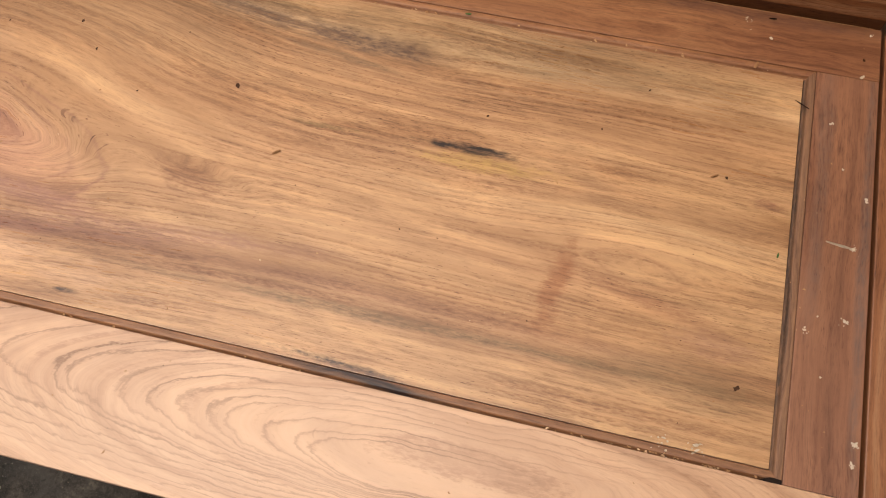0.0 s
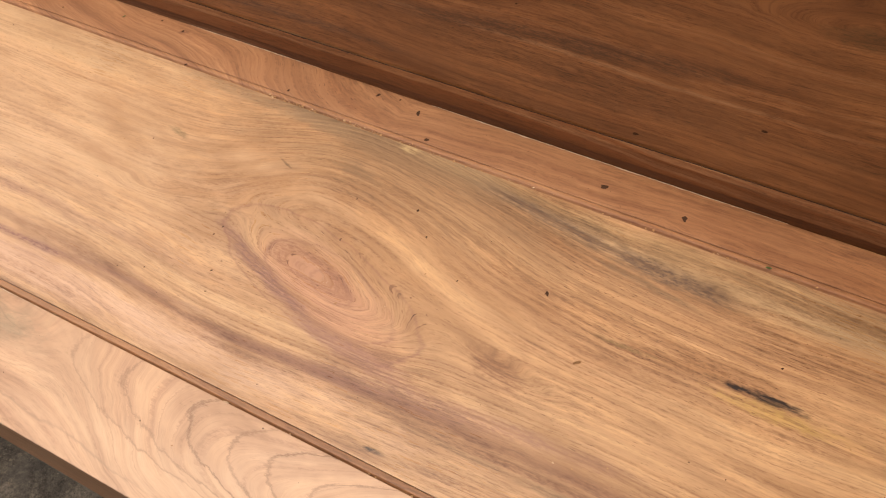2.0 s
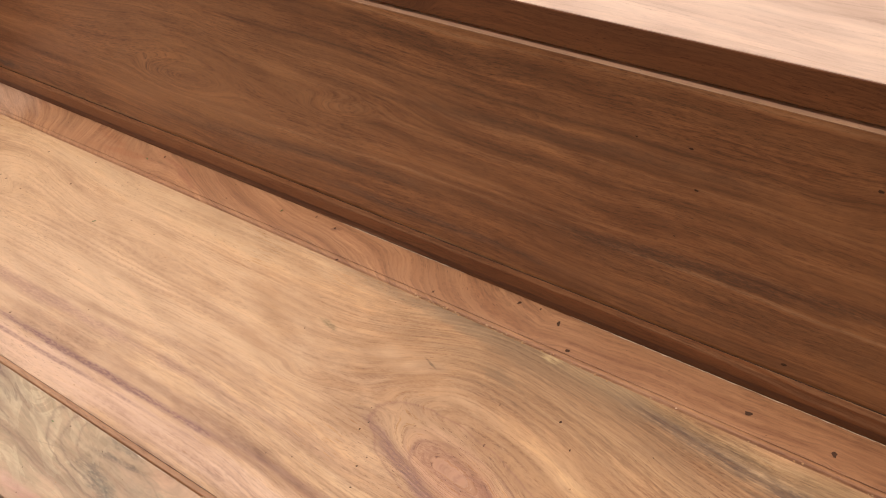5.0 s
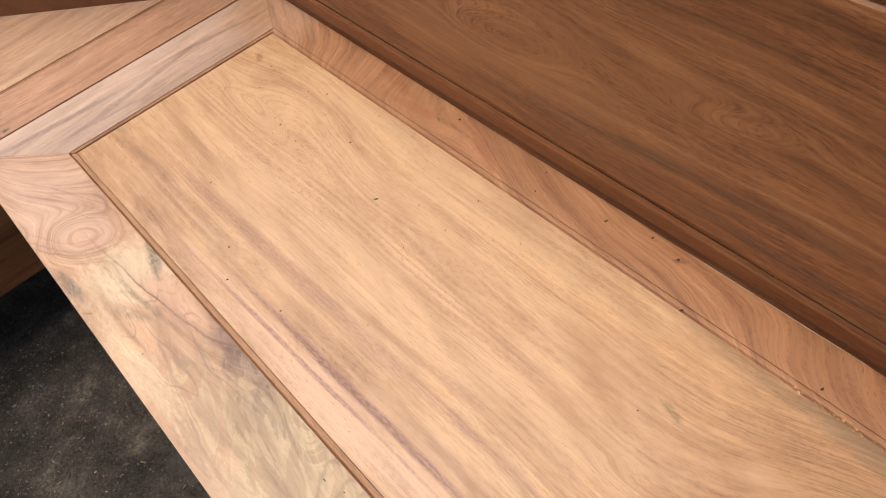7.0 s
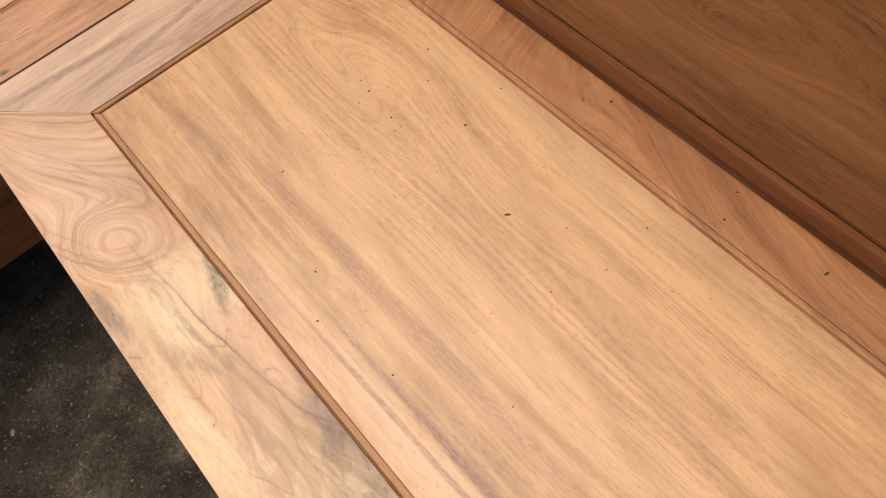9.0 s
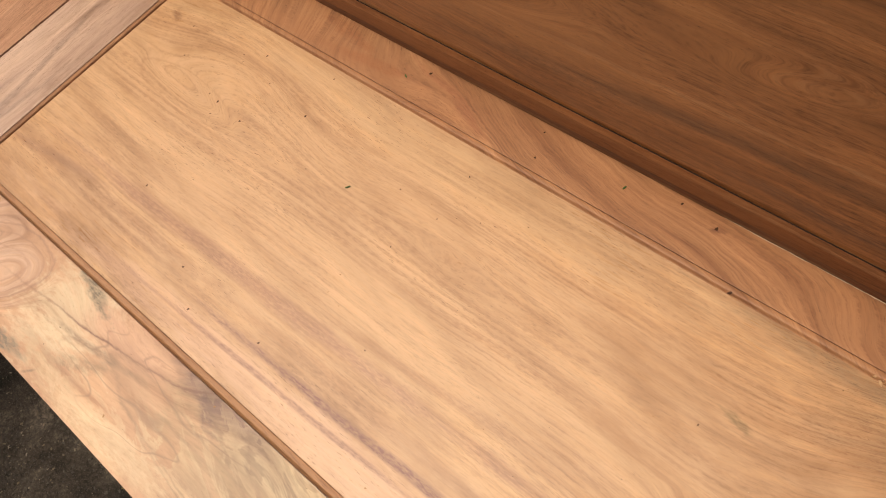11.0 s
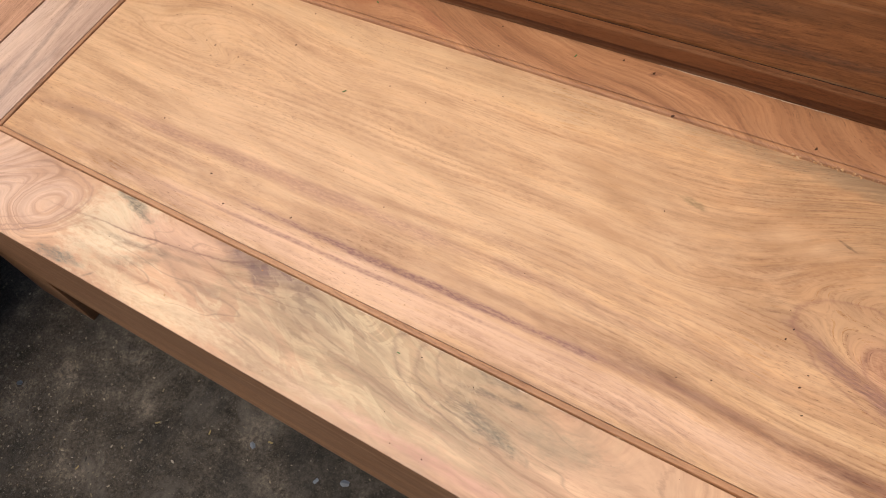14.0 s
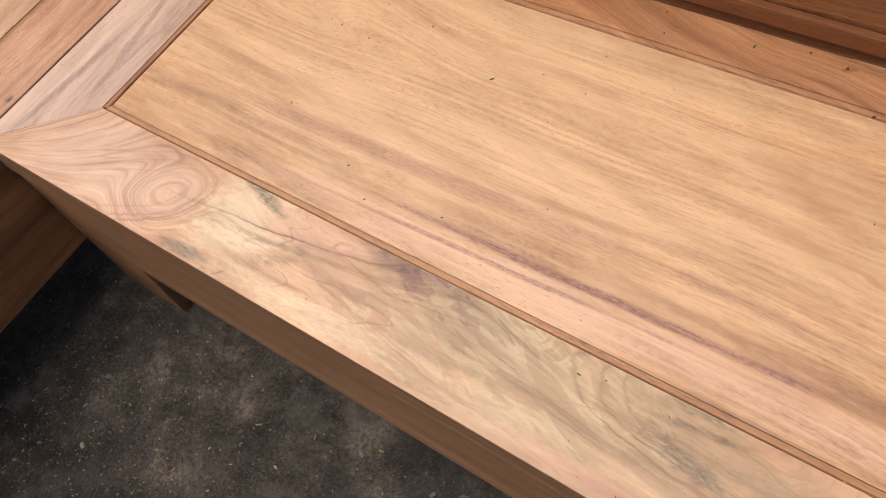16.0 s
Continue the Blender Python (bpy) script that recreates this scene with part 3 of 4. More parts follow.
CONCRETE = concrete()
PLASTER = plain("grey_plaster", (0.30, 0.29, 0.27), 0.9, 0.4, 6.0)
HOLE = plain("dark_hole", (0.02, 0.012, 0.009), 0.9)
NAIL = plain("nail_hole_brown", (0.085, 0.043, 0.027), 0.95, 0.7, 900.0)
LEAF = plain("green_leaf", (0.06, 0.15, 0.035), 0.6)
PAINT = plain("pale_wood_crumbs", (0.60, 0.49, 0.37), 0.7, 0.3)
DRY = plain("dry_leaf", (0.20, 0.155, 0.055), 0.7)
BLUE = plain("blue_plastic", (0.10, 0.125, 0.165), 0.4)
DUST = crumbs("sawdust", ((0.0, (0.46, 0.27, 0.13)), (0.5, (0.34, 0.17, 0.075)), (0.9, (0.50, 0.33, 0.19)), (1.0, (0.66, 0.50, 0.34))))
LITTER = crumbs("floor_litter", ((0.0, (0.012, 0.010, 0.008)), (0.5, (0.040, 0.035, 0.029)), (0.8, (0.070, 0.060, 0.050)), (0.93, (0.12, 0.095, 0.058)), (1.0, (0.21, 0.185, 0.155))))


# ---- building ----
def link(name, bm, material, parent=None, label="", smooth=False):
    me = bpy.data.meshes.new(name)
    bmesh.ops.recalc_face_normals(bm, faces=bm.faces)
    bm.to_mesh(me)
    bm.free()
    me.materials.append(material)
    if smooth:
        me.polygons.foreach_set("use_smooth", [True] * len(me.polygons))
    ob = new(name, me)
    ob.parent = parent
    return tagged(ob, label) if label else ob


part = link


def prism(outline, z0, z1, bevel=0.0012):
    """A board: an outline in plan, drawn up from z0 to z1, with eased edges."""
    bm = bmesh.new()
    low = [bm.verts.new((x, y, z0)) for x, y in outline]
    top = [bm.verts.new((x, y, z1)) for x, y in outline]
    bm.faces.new(low[::-1]), bm.faces.new(top)
    for i in range(len(low)):
        j = (i + 1) % len(low)
        bm.faces.new((low[i], low[j], top[j], top[i]))
    if bevel:
        bmesh.ops.bevel(bm, geom=bm.edges[:], offset=bevel, segments=2, affect="EDGES", profile=0.6)
    return bm


def board(x0, x1, y0, y1, z0, z1, bevel=0.0012):
    return prism(((x0, y0), (x1, y0), (x1, y1), (x0, y1)), z0, z1, bevel)


def run(profile, x0, x1):
    """A length along x of a closed profile in y and z."""
    bm = bmesh.new()
    a, b = ([bm.verts.new((x, y, z)) for y, z in profile] for x in (x0, x1))
    bm.faces.new(a[::-1]), bm.faces.new(b)
    for i in range(len(a)):
        j = (i + 1) % len(a)
        bm.faces.new((a[i], a[j], b[j], b[i]))
    return bm


def bead(corner, way, length, inward, z, flip=False):
    """A strip between frame and panel with mitred ends: a saw-thin joint, a flat, and a worn round down to an open groove.
    The joint lies along the frame, or along the panel where flip is set."""
    wide = 0.0104
    profile = [(0.0, -0.012), (0.0, -0.0040), (0.0003, -0.0041), (0.0004, -0.0015), (0.0009, -0.0012), (0.0046, -0.0011), (0.0066, -0.0014), (0.0076, -0.0026), (0.0080, -0.0044), (0.0088, -0.0052), (wide, -0.0054), (wide, -0.012)]
    if flip:
        profile = [(wide - d, h - 0.0012) for d, h in profile[::-1]]
    bm, o, w, n = bmesh.new(), Vector(corner), Vector(way), Vector(inward)
    a, b = ([bm.verts.new((*(o + w * s + n * d), z + h)) for d, h in profile for s in (e(d),)] for e in (lambda d: d, lambda d: length - d))
    bm.faces.new(a[::-1]), bm.faces.new(b)
    for i in range(len(a)):
        j = (i + 1) % len(a)
        bm.faces.new((a[i], a[j], b[j], b[i]))
    return bm


def empty(name, place, label, category, group=""):
    ob = new(name)
    ob.location = place
    ob.empty_display_size = 0.1
    return tagged(ob, label, category, group)


# ---- setting ----
tagged(link("floor", board(-9, 9, -6, 12, -0.12, 0.0, 0), CONCRETE), "dark dusty concrete workshop floor with fine grit", "floor", kind="structure")
# unseen walls, added to hold back sky light from the front and right
tagged(link("unseen_wall_south", board(-9, 4.2, -6.2, -6.0, 0.0, 3.6, 0), PLASTER), "plain grey unseen wall added to block sky light", "wall", kind="structure")
tagged(link("unseen_wall_east", board(4.0, 4.2, -6, 12, 0.0, 3.15, 0), PLASTER), "plain grey unseen wall added to block sky light", "wall", kind="structure")
# unseen roof, added to cut the sky light towards the right end
tagged(link("ceiling", board(2.15, 4.0, -6, 12, 3.0, 3.15, 0), PLASTER), "plain unseen roof added to dim the right end", "ceiling", kind="structure")

# ---- the long bench ----
TOPZ = 0.43
PZ = 0.4283                                         # top of the seat panel
X0, X1, Y0, Y1 = -0.009, 2.118, -0.009, 0.409      # opening of the seat frame
XL, XR, YF, YB = -0.146, 2.179, -0.139, 0.4735      # outside of the seat
bench = empty("wooden_bench", (0, 0, 0), "unfinished hardwood bench with panelled seat and back on concrete floor", "bench")
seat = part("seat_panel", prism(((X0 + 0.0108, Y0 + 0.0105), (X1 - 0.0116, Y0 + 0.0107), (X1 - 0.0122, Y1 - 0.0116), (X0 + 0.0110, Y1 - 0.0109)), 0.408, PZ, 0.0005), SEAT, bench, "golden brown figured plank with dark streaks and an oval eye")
front = part("front_rail", prism(((XL, YF + 0.0004), (XR, YF + 0.0004), (XR, Y0), (X0, Y0)), 0.362, TOPZ, 0.0006), FRONT, bench, "pinkish blond plank with arched grain and grey stains")
# thin sheet that puts this painted shade over the pale rail
part("front_edge_shade", board(XL, XR, YF, YF + 0.0003, 0.3622, TOPZ - 0.0012, 0), EDGE_SHADE, front, "thin brown sheet painting shade on the seat front")
part("end_stile", prism(((XL, YF + 0.0026), (X0, Y0 + 0.0003), (X0, Y1 - 0.0003), (XL, 0.4725)), 0.395, TOPZ - 0.0003, 0.0006), STILE_L, bench, "pale greyish stile with mitred corners")
rear_rail = part("back_rail", prism(((X0, Y1), (XR, Y1), (XR, YB), (XL, YB), (XL, 0.4729)), 0.395, TOPZ, 0.0006), RAIL, bench, "orange brown plank with nail holes")
part("end_stile", board(X1, XR, Y0 + 0.0003, Y1 - 0.0003, 0.395, TOPZ - 0.0004, 0.0008), STILE_R, bench, "dull brown stile with paint specks")
part("bead", bead((X0, Y0), (1, 0), X1 - X0, (0, 1), TOPZ, True), BEAD, bench)
part("bead", bead((X0, Y1), (1, 0), X1 - X0, (0, -1), TOPZ), RAIL, bench)
part("bead", bead((X0, Y0), (0, 1), Y1 - Y0, (1, 0), TOPZ), BEAD_END, bench)
part("bead", bead((X1, Y0), (0, 1), Y1 - Y0, (-1, 0), TOPZ), BEAD_END, bench)
part("apron", board(0.004, 2.0275, YF + 0.003, YF + 0.028, 0.165, 0.3605, 0.001), APRON, bench, "plain brown apron board")
for x in (XL + 0.002, 2.028):
    part("leg", board(x, x + 0.148, YF + 0.004, YF + 0.066, 0.0, 0.3608, 0.002), APRON, bench)
    part("leg", board(x, x + 0.148, 0.404, 0.466, 0.0, 0.394, 0.002), APRON, bench)

# solid dark piece; its colour paints the black of an open gap
part("gap_shade", prism(((2.0990, -0.0086), (2.1172, -0.0088), (2.1176, -0.0050), (2.1080, -0.0046)), TOPZ - 0.006, TOPZ - 0.0010, 0), HOLE, bench, "dark piece painted as the open gap at the corner joint")

# back: bottom rail with a chamfered upper edge, raised panel, top plank
part("foot_strip", prism(((-0.112, 0.4737), (0.9, 0.4738), (1.75, 0.4745), (XR, 0.4768), (XR, 0.4975), (-0.112, 0.4975)), 0.396, 0.4492, 0.0004), FOOT, bench, "dark brown recessed strip")
part("back_bottom_rail", run(((0.4980, 0.4494), (0.4692, 0.4494), (0.4684, 0.4502), (0.4684, 0.4736), (0.4689, 0.4746), (0.4711, 0.4814), (0.4716, 0.4814), (0.4718, 0.4650), (0.4980, 0.4650)), -0.112, XR), BACK_RAIL, bench)
# near-black liner that paints the groove's shade below the panel
part("groove_shade", board(-0.112, XR, 0.47185, 0.47405, 0.4652, 0.4802, 0), HOLE, bench, "dark strip painting the shaded groove below the back panel")
rear_panel = part("back_panel", run(((0.4742, 0.4656), (0.4742, 0.8404), (0.4745, 0.8409), (0.500, 0.8409), (0.500, 0.4656)), -0.112, XR), BACK, bench, "dark brown planed back panel")
part("panel_bevel", run(((0.4744, 0.8411), (0.4758, 0.8450), (0.500, 0.8450), (0.500, 0.8411)), -0.112, XR), BEVEL, bench, "lighter tan bevel above the back panel")
part("back_stile", board(XL, -0.1125, 0.4690, 0.500, TOPZ + 0.0006, 0.8460, 0.0015), BACK_STILE, bench)
part("top_plank", board(XL, XR, 0.4746, 0.74, 0.8506, 0.8918, 0.0008), TOP, bench, "pale freshly planed top plank")
# dark facing that stands in for shade on the pale plank's front
part("plank_edge_shade", board(XL, XR, 0.4720, 0.4744, 0.8512, 0.8914, 0.0006), BACK_RAIL, bench, "dark brown strip painting shade on the plank edge")
part("back_board", board(XL + 0.01, XR - 0.01, 0.501, 0.52, TOPZ - 0.03, 0.8504, 0), APRON, bench)
for x in (0.0, 1.0, 2.0):
    part("rear_post", board(x, x + 0.07, 0.66, 0.73, 0.0, 0.8505, 0.002), APRON, bench)


def worn_edge(x0, x1, y, z, wide, seed):
    """A thin ragged strip of torn pale fibres along an arris."""
    r = random.Random(seed)
    bm, rows = bmesh.new(), []
    n = int((x1 - x0) / 0.006)
    for i in range(n + 1):
        x = x0 + (x1 - x0) * i / n
        w = wide * max(0.12, r.gauss(0.55, 0.3)) * min(1.0, 6 * i / n, 6 * (n - i) / n) + 0.0001
        rows.append([bm.verts.new((x, y - w, z + 0.0001)), bm.verts.new((x, y - 0.4 * w, z + 0.0004)), bm.verts.new((x, y, z - 0.0002))])
    for a, b in zip(rows, rows[1:]):
        for k in (0, 1):
            bm.faces.new((a[k], b[k], b[k + 1], a[k + 1]))
    return bm


part("worn_edge", worn_edge(0.86, 1.10, YB, TOPZ, 0.0012, 7), PAINT, rear_rail, "pale torn fibres along the rail edge")
part("worn_edge", worn_edge(1.28, 1.76, YB, TOPZ, 0.0014, 8), PAINT, rear_rail, "pale torn fibres along the rail edge")
part("worn_edge", worn_edge(1.80, 2.17, YB, TOPZ, 0.0013, 11), DUST, rear_rail, "greyish worn fibres along the rail edge")
part("worn_edge", worn_edge(0.50, 1.05, Y0, TOPZ, 0.0009, 9), PAINT, front, "pale torn fibres along the rail edge")


def dot(name, x, y, rx, ry, turn, material, parent, z=None, thick=0.0005):
    """A thin uneven disc on the seat."""
    rng = random.Random(int(x * 9973 + y * 7919 + 5))
    bm = bmesh.new()
    z = (PZ if Y0 + 0.012 < y < Y1 - 0.012 and X0 < x < X1 else TOPZ) if z is None else z
    ring = []
    for i in range(9):
        a = i / 9 * math.tau
        s = rng.uniform(0.60, 1.25)
        u, v = rx * s * math.cos(a), ry * s * math.sin(a)
        c, w = math.cos(radians(turn)), math.sin(radians(turn))
        ring.append((x + u * c - v * w, y + u * w + v * c))
    low, top = ([bm.verts.new((px, py, h)) for px, py in ring] for h in (z - 0.0003, z + thick))
    bm.faces.new(top)
    for i in range(9):
        bm.faces.new((low[i], low[(i + 1) % 9], top[(i + 1) % 9], top[i]))
    return part(name, bm, material, parent)


RAIL_HOLES = ((1.081, 0.417, 2.0), (1.203, 0.460, 2.6), (1.271, 0.453, 3.4), (1.304, 0.415, 2.8), (1.544, 0.437, 3.6), (1.649, 0.431, 3.6), (0.860, 0.457, 2.2), (0.449, 0.458, 1.6), (0.642, 0.426, 1.4), (0.814, 0.464, 1.3), (1.236, 0.465, 1.3), (2.163, 0.432, 1.5))
SEAT_HOLES = ((0.910, 0.400, 2.4), (0.352, 0.317, 1.9), (0.386, 0.072, 1.9), (0.435, 0.039, 1.9), (0.537, 0.061, 1.7), (0.249, 0.121, 1.7), (0.535, 0.303, 1.2), (0.599, 0.297, 1.2), (0.084, 0.343, 1.5), (0.227, 0.362, 1.9), (0.226, 0.268, 2.0),
              (0.279, 0.262, 1.7), (0.205, 0.271, 1.2), (0.195, 0.346, 1.0), (0.204, 0.336, 1.0), (0.341, 0.383, 1.2), (0.642, 0.127, 1.2), (0.958, 0.265, 1.2), (1.134, 0.169, 1.5), (1.085, 0.092, 1.2))
SEAT_HOLES += ((1.164, 0.124, 1.7), (1.349, 0.308, 2.6), (1.378, 0.277, 2.0), (1.542, 0.265, 3.2), (1.803, 0.286, 1.8), (2.073, 0.064, 3.2), (2.043, 0.268, 2.0), (1.441, 0.237, 1.3), (1.917, 0.296, 1.2), (1.957, 0.351, 1.3))
for x, y, r in RAIL_HOLES + SEAT_HOLES:
    r *= 1.35 if y > 0.41 else 1.0
    dot("nail_hole", x, y, r * 0.00105, r * 0.00065, 30 + 700 * x % 90, NAIL, rear_rail if y > 0.41 else seat, thick=0.0003)


def wall_dot(name, x, z, radius, y, material, parent):
    """A shallow uneven spot on an upright face that looks towards -y."""
    rng = random.Random(int(x * 9973 + z * 7919))
    bm = bmesh.new()
    ring = [(x + radius * rng.uniform(0.7, 1.5) * math.cos(i / 8 * math.tau), z + 0.6 * radius * rng.uniform(0.7, 1.3) * math.sin(i / 8 * math.tau)) for i in range(8)]
    front, back = ([bm.verts.new((px, y + d, pz)) for px, pz in ring] for d in (-0.0003, 0.0004))
    bm.faces.new(front)
    for i in range(8):
        bm.faces.new((back[i], back[(i + 1) % 8], front[(i + 1) % 8], front[i]))
    return part(name, bm, material, parent)


for x, z, radius in ((1.409, 0.767, 2.2), (1.422, 0.715, 2.4), (1.347, 0.763, 1.6), (1.406, 0.640, 1.4), (1.595, 0.780, 2.8), (1.716, 0.831, 2.8), (1.737, 0.801, 1.8), (1.562, 0.498, 3.2), (1.699, 0.562, 3.0)):
    wall_dot("nail_hole", x, z, radius * 0.001, 0.4742, NAIL, rear_panel)

# ---- the corner bench ----
corner = empty("corner_bench", (0, 0, 0), "matching corner bench with a slanted back panel, beside the long bench", "bench")
CF = -0.1495                                        # its front edge
slant = lambda x: 0.4655 + 1.0 * (x + 0.1475)
part("front_rail", prism(((CF, -1.2), (CF, slant(CF)), (-0.275, slant(-0.275)), (-0.275, -1.2)), 0.365, TOPZ + 0.0004, 0.0016), SIDE_RAIL, corner, "pinkish tan rail with one dark mark")
part("seat_panel", prism(((-0.2862, -1.2), (-0.2862, slant(-0.2862)), (-0.80, slant(-0.80)), (-0.80, -1.2)), 0.405, TOPZ - 0.0010, 0.0008), SIDE_PANEL, corner, "pale yellowish panel")
part("bead", bead((-0.275, -1.2), (0, 1), 1.2 + slant(-0.275) + 0.012, (-1, 0), TOPZ + 0.0004, True), BEAD_END, corner)
part("slanted_back", prism(((-0.1475, 0.4655), (-0.156, 0.503), (-0.824, -0.168), (-0.80, slant(-0.80))), TOPZ - 0.03, 0.884, 0.001), SIDE_BACK, corner, "dark reddish brown slanted back panel")
part("apron", board(CF - 0.026, CF - 0.002, -1.19, -0.075, 0.145, 0.3645, 0.001), SIDE_APRON, corner, "brown apron board with wavy grain")
for y in (-1.15, -0.60):
    part("leg", board(CF - 0.090, CF - 0.028, y, y + 0.12, 0.0, 0.3646, 0.002), APRON, corner)
for y in (-1.15, -0.45):
    part("leg", board(-0.79, -0.73, y, y + 0.12, 0.0, 0.4045, 0.002), APRON, corner)

# ---- the unit at the other end ----
end = empty("end_unit", (2.243, 0.15, 0), "reddish brown end unit with paint specks, beside the bench", "bench")
part("top", board(-0.060, 0.17, -0.70, 0.32, 0.39, TOPZ - 0.001, 0.0015), END_TOP, end)
part("back", board(-0.056, 0.17, 0.3225, 0.35, 0.39, 0.884, 0.0015), BACK_STILE, end)
for x in (-0.05, 0.10):
    for y in (-0.68, 0.25):
        part("leg", board(x, x + 0.06, y, y + 0.06, 0.0, 0.3895, 0.002), APRON, end)


# ---- small things on the bench and the floor ----
def heap(spots, rng, size, thin=0.35):
    """Loose crumbs: a joined mesh of small uneven chips at (x, y, z)."""
    verts, faces = [], []
    for x, y, z in spots:
        r = size * math.exp(min(1.0, rng.gauss(0, 0.55)))
        a, long = rng.uniform(0, math.tau), rng.uniform(1.0, 2.4)
        n = len(verts)
        ring = [(math.cos(k * math.tau / 5) * long * rng.uniform(0.7, 1.2), math.sin(k * math.tau / 5) * rng.uniform(0.7, 1.2)) for k in range(5)]
        c, w = math.cos(a), math.sin(a)
        for lift in (0.0, thin):
            for u, v in ring:
                k = 1.0 if lift == 0 else rng.uniform(0.55, 0.9)
                verts.append((x + r * k * (u * c - v * w), y + r * k * (u * w + v * c), z + r * lift * rng.uniform(0.7, 1.3)))
        faces.append([n + 5 + k for k in range(5)])
        faces += [[n + k, n + (k + 1) % 5, n + 5 + (k + 1) % 5, n + 5 + k] for k in range(5)]
    me = bpy.data.meshes.new("crumbs")
    me.from_pydata(verts, [], faces)
    return me


def scatter(name, spots, rng, size, material, label, category, thin=0.35):
    me = heap(spots, rng, size, thin)
    me.materials.append(material)
    return tagged(new(name, me), label, category, kind="stuff")


rng = random.Random(4)
dust = [(rng.gauss(m, w), rng.gauss(0.3998, 0.0012), PZ - 0.0010 + 0.0014 * rng.random()) for m, w, n in ((1.08, 0.02, 34), (1.13, 0.02, 40), (1.22, 0.04, 44), (1.31, 0.04, 24), (1.5, 0.12, 22), (1.9, 0.15, 22)) for _ in range(n)]
dust += [(rng.gauss(m, w), rng.gauss(-0.0076, 0.0010), PZ - 0.0030 + 0.0030 * rng.random()) for m, w, n in ((2.0, 0.03, 40), (2.07, 0.012, 18), (1.45, 0.25, 22), (0.6, 0.3, 14)) for _ in range(n)]
scatter("sawdust", dust, rng, 0.00068, DUST, "pale sawdust caught along the seat joints", "sawdust", 0.6)
fine = [(rng.uniform(0.05, 2.08), rng.uniform(0.02, 0.38), PZ) for _ in range(150)] + [(rng.uniform(0.3, 2.1), rng.uniform(-0.13, -0.015), TOPZ) for _ in range(60)] + [(rng.uniform(2.11, 2.165), rng.uniform(0.0, 0.46), TOPZ) for _ in range(26)]
scatter("dust_specks", fine, rng, 0.00038, DUST, "fine pale wood dust lying on the seat", "sawdust", 0.5)
dark = [(rng.uniform(0.05, 2.08), rng.uniform(0.02, 0.38), PZ) for _ in range(90)] + [(rng.uniform(0.2, 2.1), rng.uniform(-0.13, -0.015), TOPZ) for _ in range(30)] + [(rng.uniform(0.1, 2.1), rng.uniform(0.415, 0.465), TOPZ) for _ in range(40)]
scatter("dirt_specks", dark, rng, 0.00032, HOLE, "tiny dark dirt specks on the seat", "dirt", 0.3)
grit = [(rng.uniform(-0.9, 1.9), -0.125 - 1.1 * rng.random() ** 1.3, 0.0) for _ in range(7000)] + [(rng.gauss(0.06, 0.17), rng.gauss(-0.36, 0.11), 0.0) for _ in range(4200)]
scatter("grit", grit, rng, 0.0008, LITTER, "dark grit and wood crumbs on the concrete floor", "grit", 0.5)
chips = [(rng.uniform(-0.6, 1.7), -0.15 - 0.6 * rng.random(), 0.0) for _ in range(260)]
chips += [(rng.gauss(-0.02, 0.16), rng.gauss(-0.42, 0.10), 0.0) for _ in range(260)]
scatter("wood_chips", chips, rng, 0.0016, LITTER, "small wood chips and stones on the concrete floor", "debris", 0.35)


def scrap(name, x, y, z, length, width, turn, material, label, category, curl=0.25, group=""):
    """A thin curled flake."""
    r = random.Random(int(1000 * (x + 3 * y)) + 17)
    bm, rows = bmesh.new(), []
    c, w = math.cos(radians(turn)), math.sin(radians(turn))
    for i in range(6):
        u = i / 5 - 0.5
        half = width * (0.5 - 1.1 * u * u) * r.uniform(0.8, 1.15) + width * 0.12
        row = []
        for v in (-1, 0, 1):
            px, py = u * length, v * half
            lift = 0.0004 + curl * length * u * u + (0.10 * width if v == 0 else 0)
            row.append(bm.verts.new((px * c - py * w, px * w + py * c, lift)))
        rows.append(row)
    for a, b in zip(rows, rows[1:]):
        for k in (0, 1):
            bm.faces.new((a[k], a[k + 1], b[k + 1], b[k]))
    bmesh.ops.solidify(bm, geom=bm.faces[:], thickness=0.0003)
    ob = link(name, bm, material)
    ob.location = (x, y, z + 0.0004)
    return tagged(ob, label, category, group)


for x, y, z, length, turn in ((0.478, 0.269, PZ, 0.009, 55), (0.424, 0.437, TOPZ, 0.008, -30), (0.751, 0.447, TOPZ, 0.008, 80), (0.771, -0.034, TOPZ, 0.006, 0), (1.756, 0.402, PZ + 0.003, 0.009, 10), (2.097, 0.197, PZ, 0.007, 80)):
    scrap("leaf_bit", x, y, z, 0.75 * length, length * 0.22, turn, LEAF, "tiny green leaf fragment lying on the bench", "leaf", group="leaf bits on the bench")
for x, y, length, turn in ((1.606, 0.199, 0.009, 40), (2.057, 0.4015, 0.009, 70), (2.031, 0.267, 0.008, 30)):
    scrap("wood_sliver", x, y, PZ + (0.003 if y > 0.39 else 0), length, length * 0.3, turn, DUST, "thin curled wood sliver on the seat", "shaving", group="wood slivers on the seat")
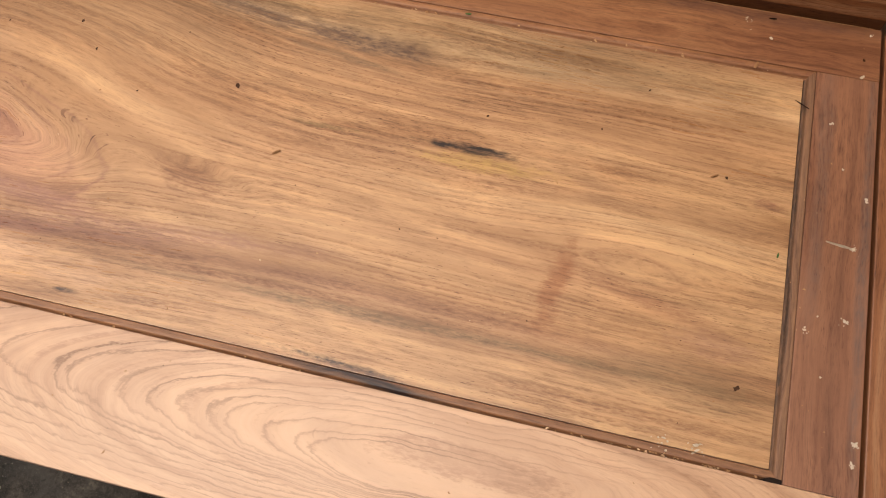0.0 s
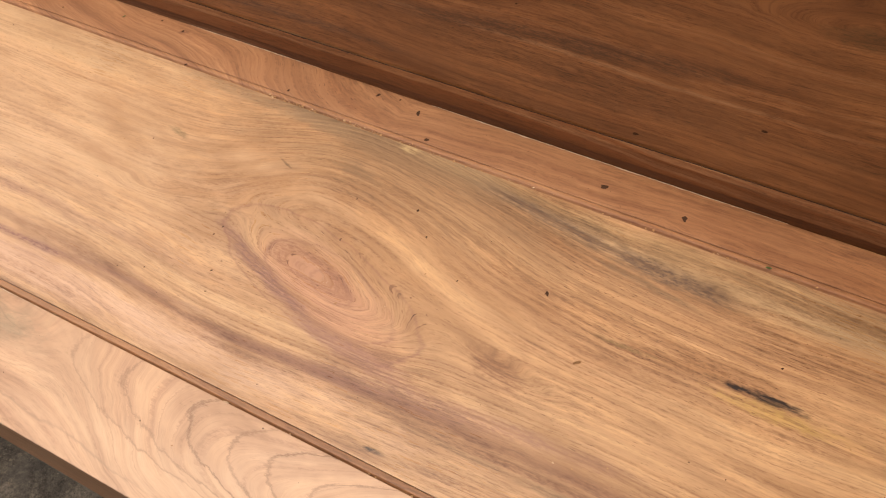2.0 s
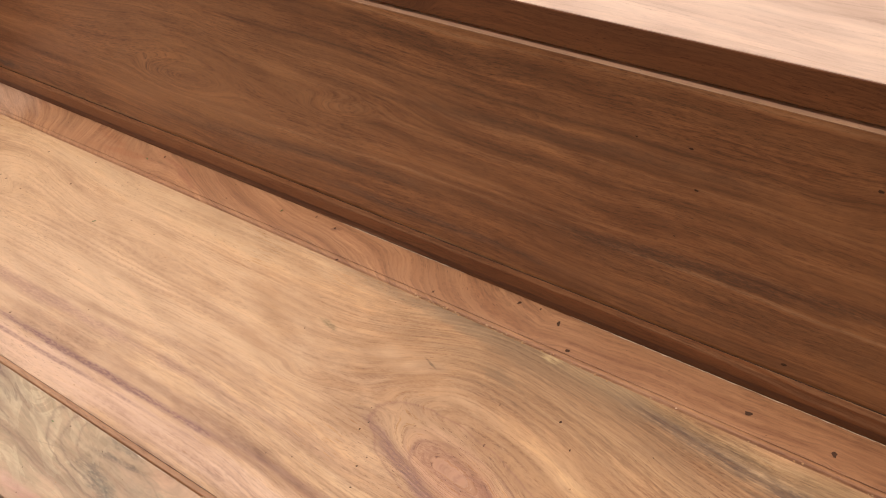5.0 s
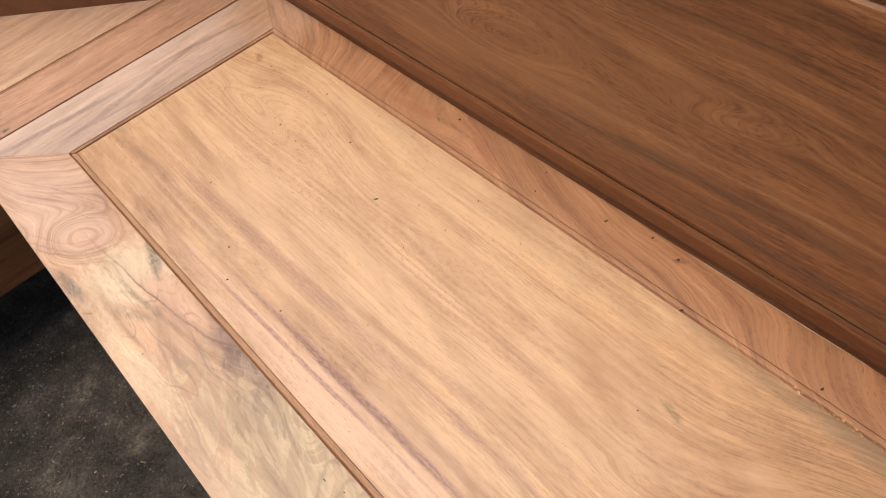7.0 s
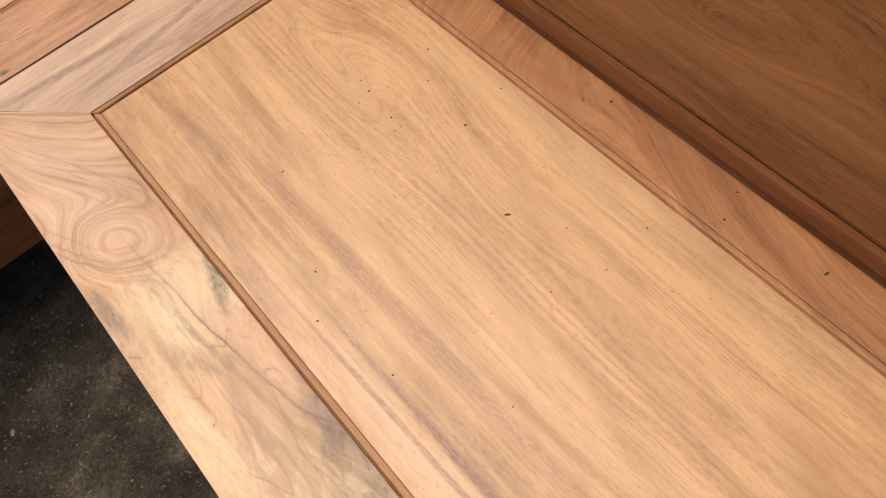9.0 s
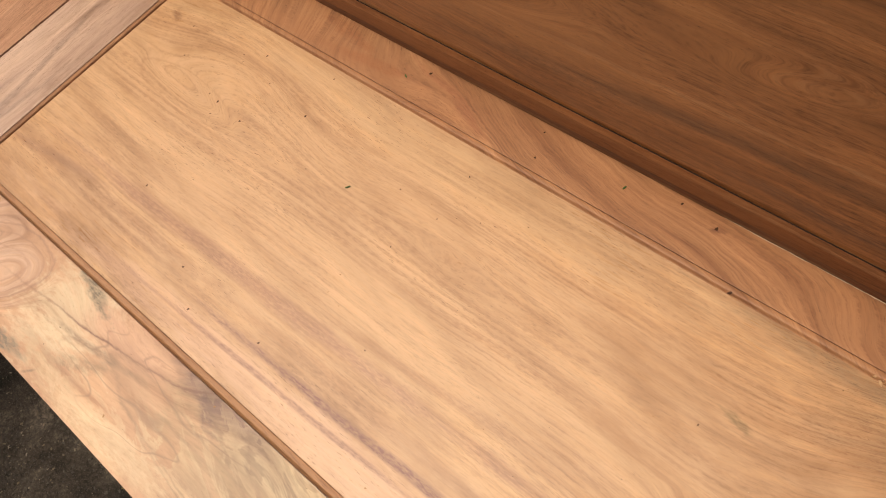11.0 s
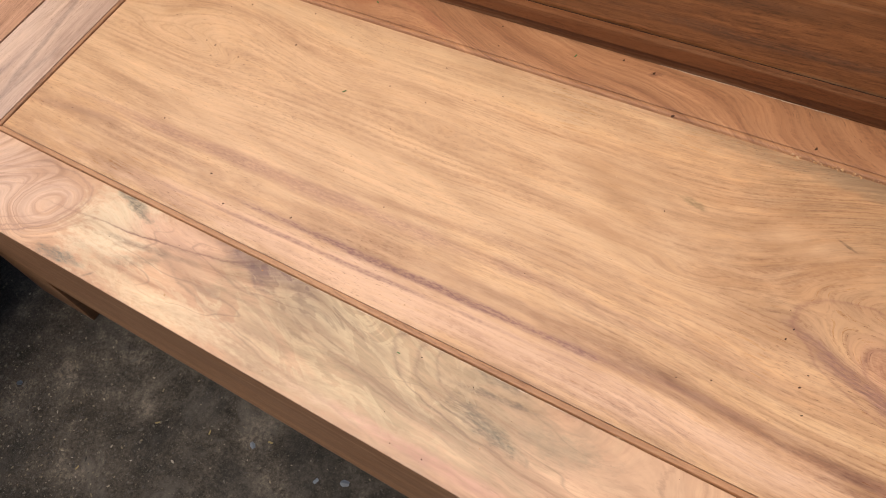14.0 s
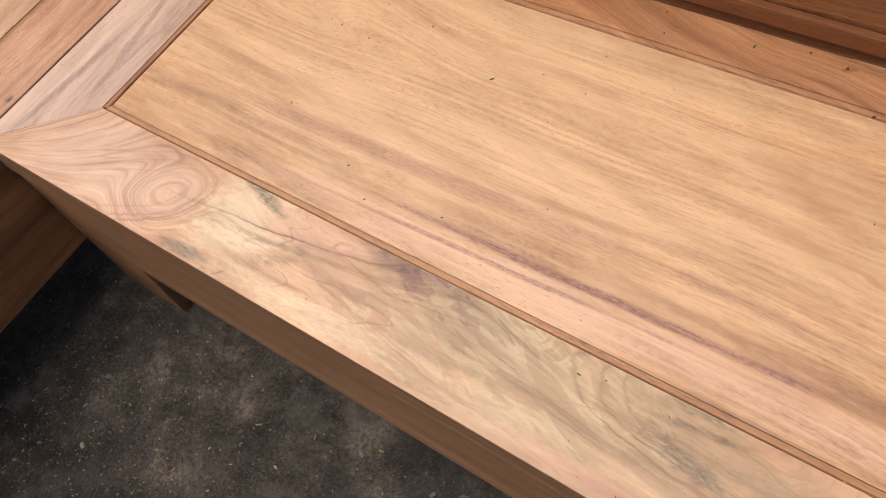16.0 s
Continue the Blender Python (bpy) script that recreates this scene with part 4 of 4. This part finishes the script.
for x, y, length, turn in ((0.623, -0.150, 0.022, 20), (0.578, -0.170, 0.014, 70), (0.445, -0.175, 0.018, -30), (-0.037, -0.299, 0.018, 15), (-0.036, -0.359, 0.013, 80), (-0.078, -0.521, 0.012, 0), (0.66, -0.16, 0.012, 120)):
    scrap("plastic_scrap", x, y, 0.0, 0.7 * length, length * 0.40, turn, BLUE, "crumpled grey blue plastic scrap on the floor", "litter", 0.12, "plastic scraps on the floor")
for x, y, length, turn in ((0.186, -0.358, 0.011, 80), (0.264, -0.226, 0.012, 40), (0.362, -0.194, 0.010, 110), (0.470, -0.156, 0.012, 10), (-0.126, -0.377, 0.010, 60), (0.75, -0.22, 0.012, 30), (1.2, -0.25, 0.016, 15), (1.33, -0.19, 0.012, 90)):
    scrap("dry_leaf", x, y, 0.0, 0.8 * length, length * 0.22, turn, DRY, "yellowish dry leaf scrap on the floor", "leaf", group="dry leaf scraps on the floor")

# pale crumbs and one shaving on the brown stile
clumps = [(rng.gauss(x, w), rng.gauss(y, w), TOPZ - 0.0004 + rng.random() * w * 0.5) for x, y, w, n in ((2.160, 0.146, 0.0022, 16), (2.163, 0.219, 0.0020, 14), (2.174, 0.038, 0.0022, 14), (2.172, 0.271, 0.0010, 5), (2.126, 0.129, 0.0016, 8),
          (2.172, 0.019, 0.0014, 7), (2.136, 0.146, 0.0006, 3), (2.142, 0.09, 0.0006, 3), (2.150, 0.30, 0.0006, 3), (2.135, 0.35, 0.0010, 4), (2.045, 0.459, 0.0028, 9), (2.069, 0.440, 0.0008, 4), (2.049, 0.446, 0.0008, 3), (2.169, 0.464, 0.0010, 5), (2.162, 0.410, 0.0008, 3), (2.045, 0.003, 0.0040, 12), (2.015, 0.004, 0.0045, 14)) for _ in range(n)]
scatter("pale_crumbs", clumps, rng, 0.0006, PAINT, "small pale clumps of wood filler crumbs on the stile", "crumbs", 0.7)
scrap("wood_shaving", 2.150, 0.2195, TOPZ - 0.0004, 0.024, 0.0022, -6, PAINT, "thin pale curled shaving on the brown stile", "shaving", 0.04)
scrap("dry_twig", 2.1065, 0.3655, TOPZ - 0.0006, 0.016, 0.0012, -28, HOLE, "tiny dark dry twig on the end bead", "twig", 0.02)
scrap("bark_bit", 2.069, 0.4645, TOPZ, 0.008, 0.0018, 4, HOLE, "dark bark chip at the rail edge", "bark", 0.02)
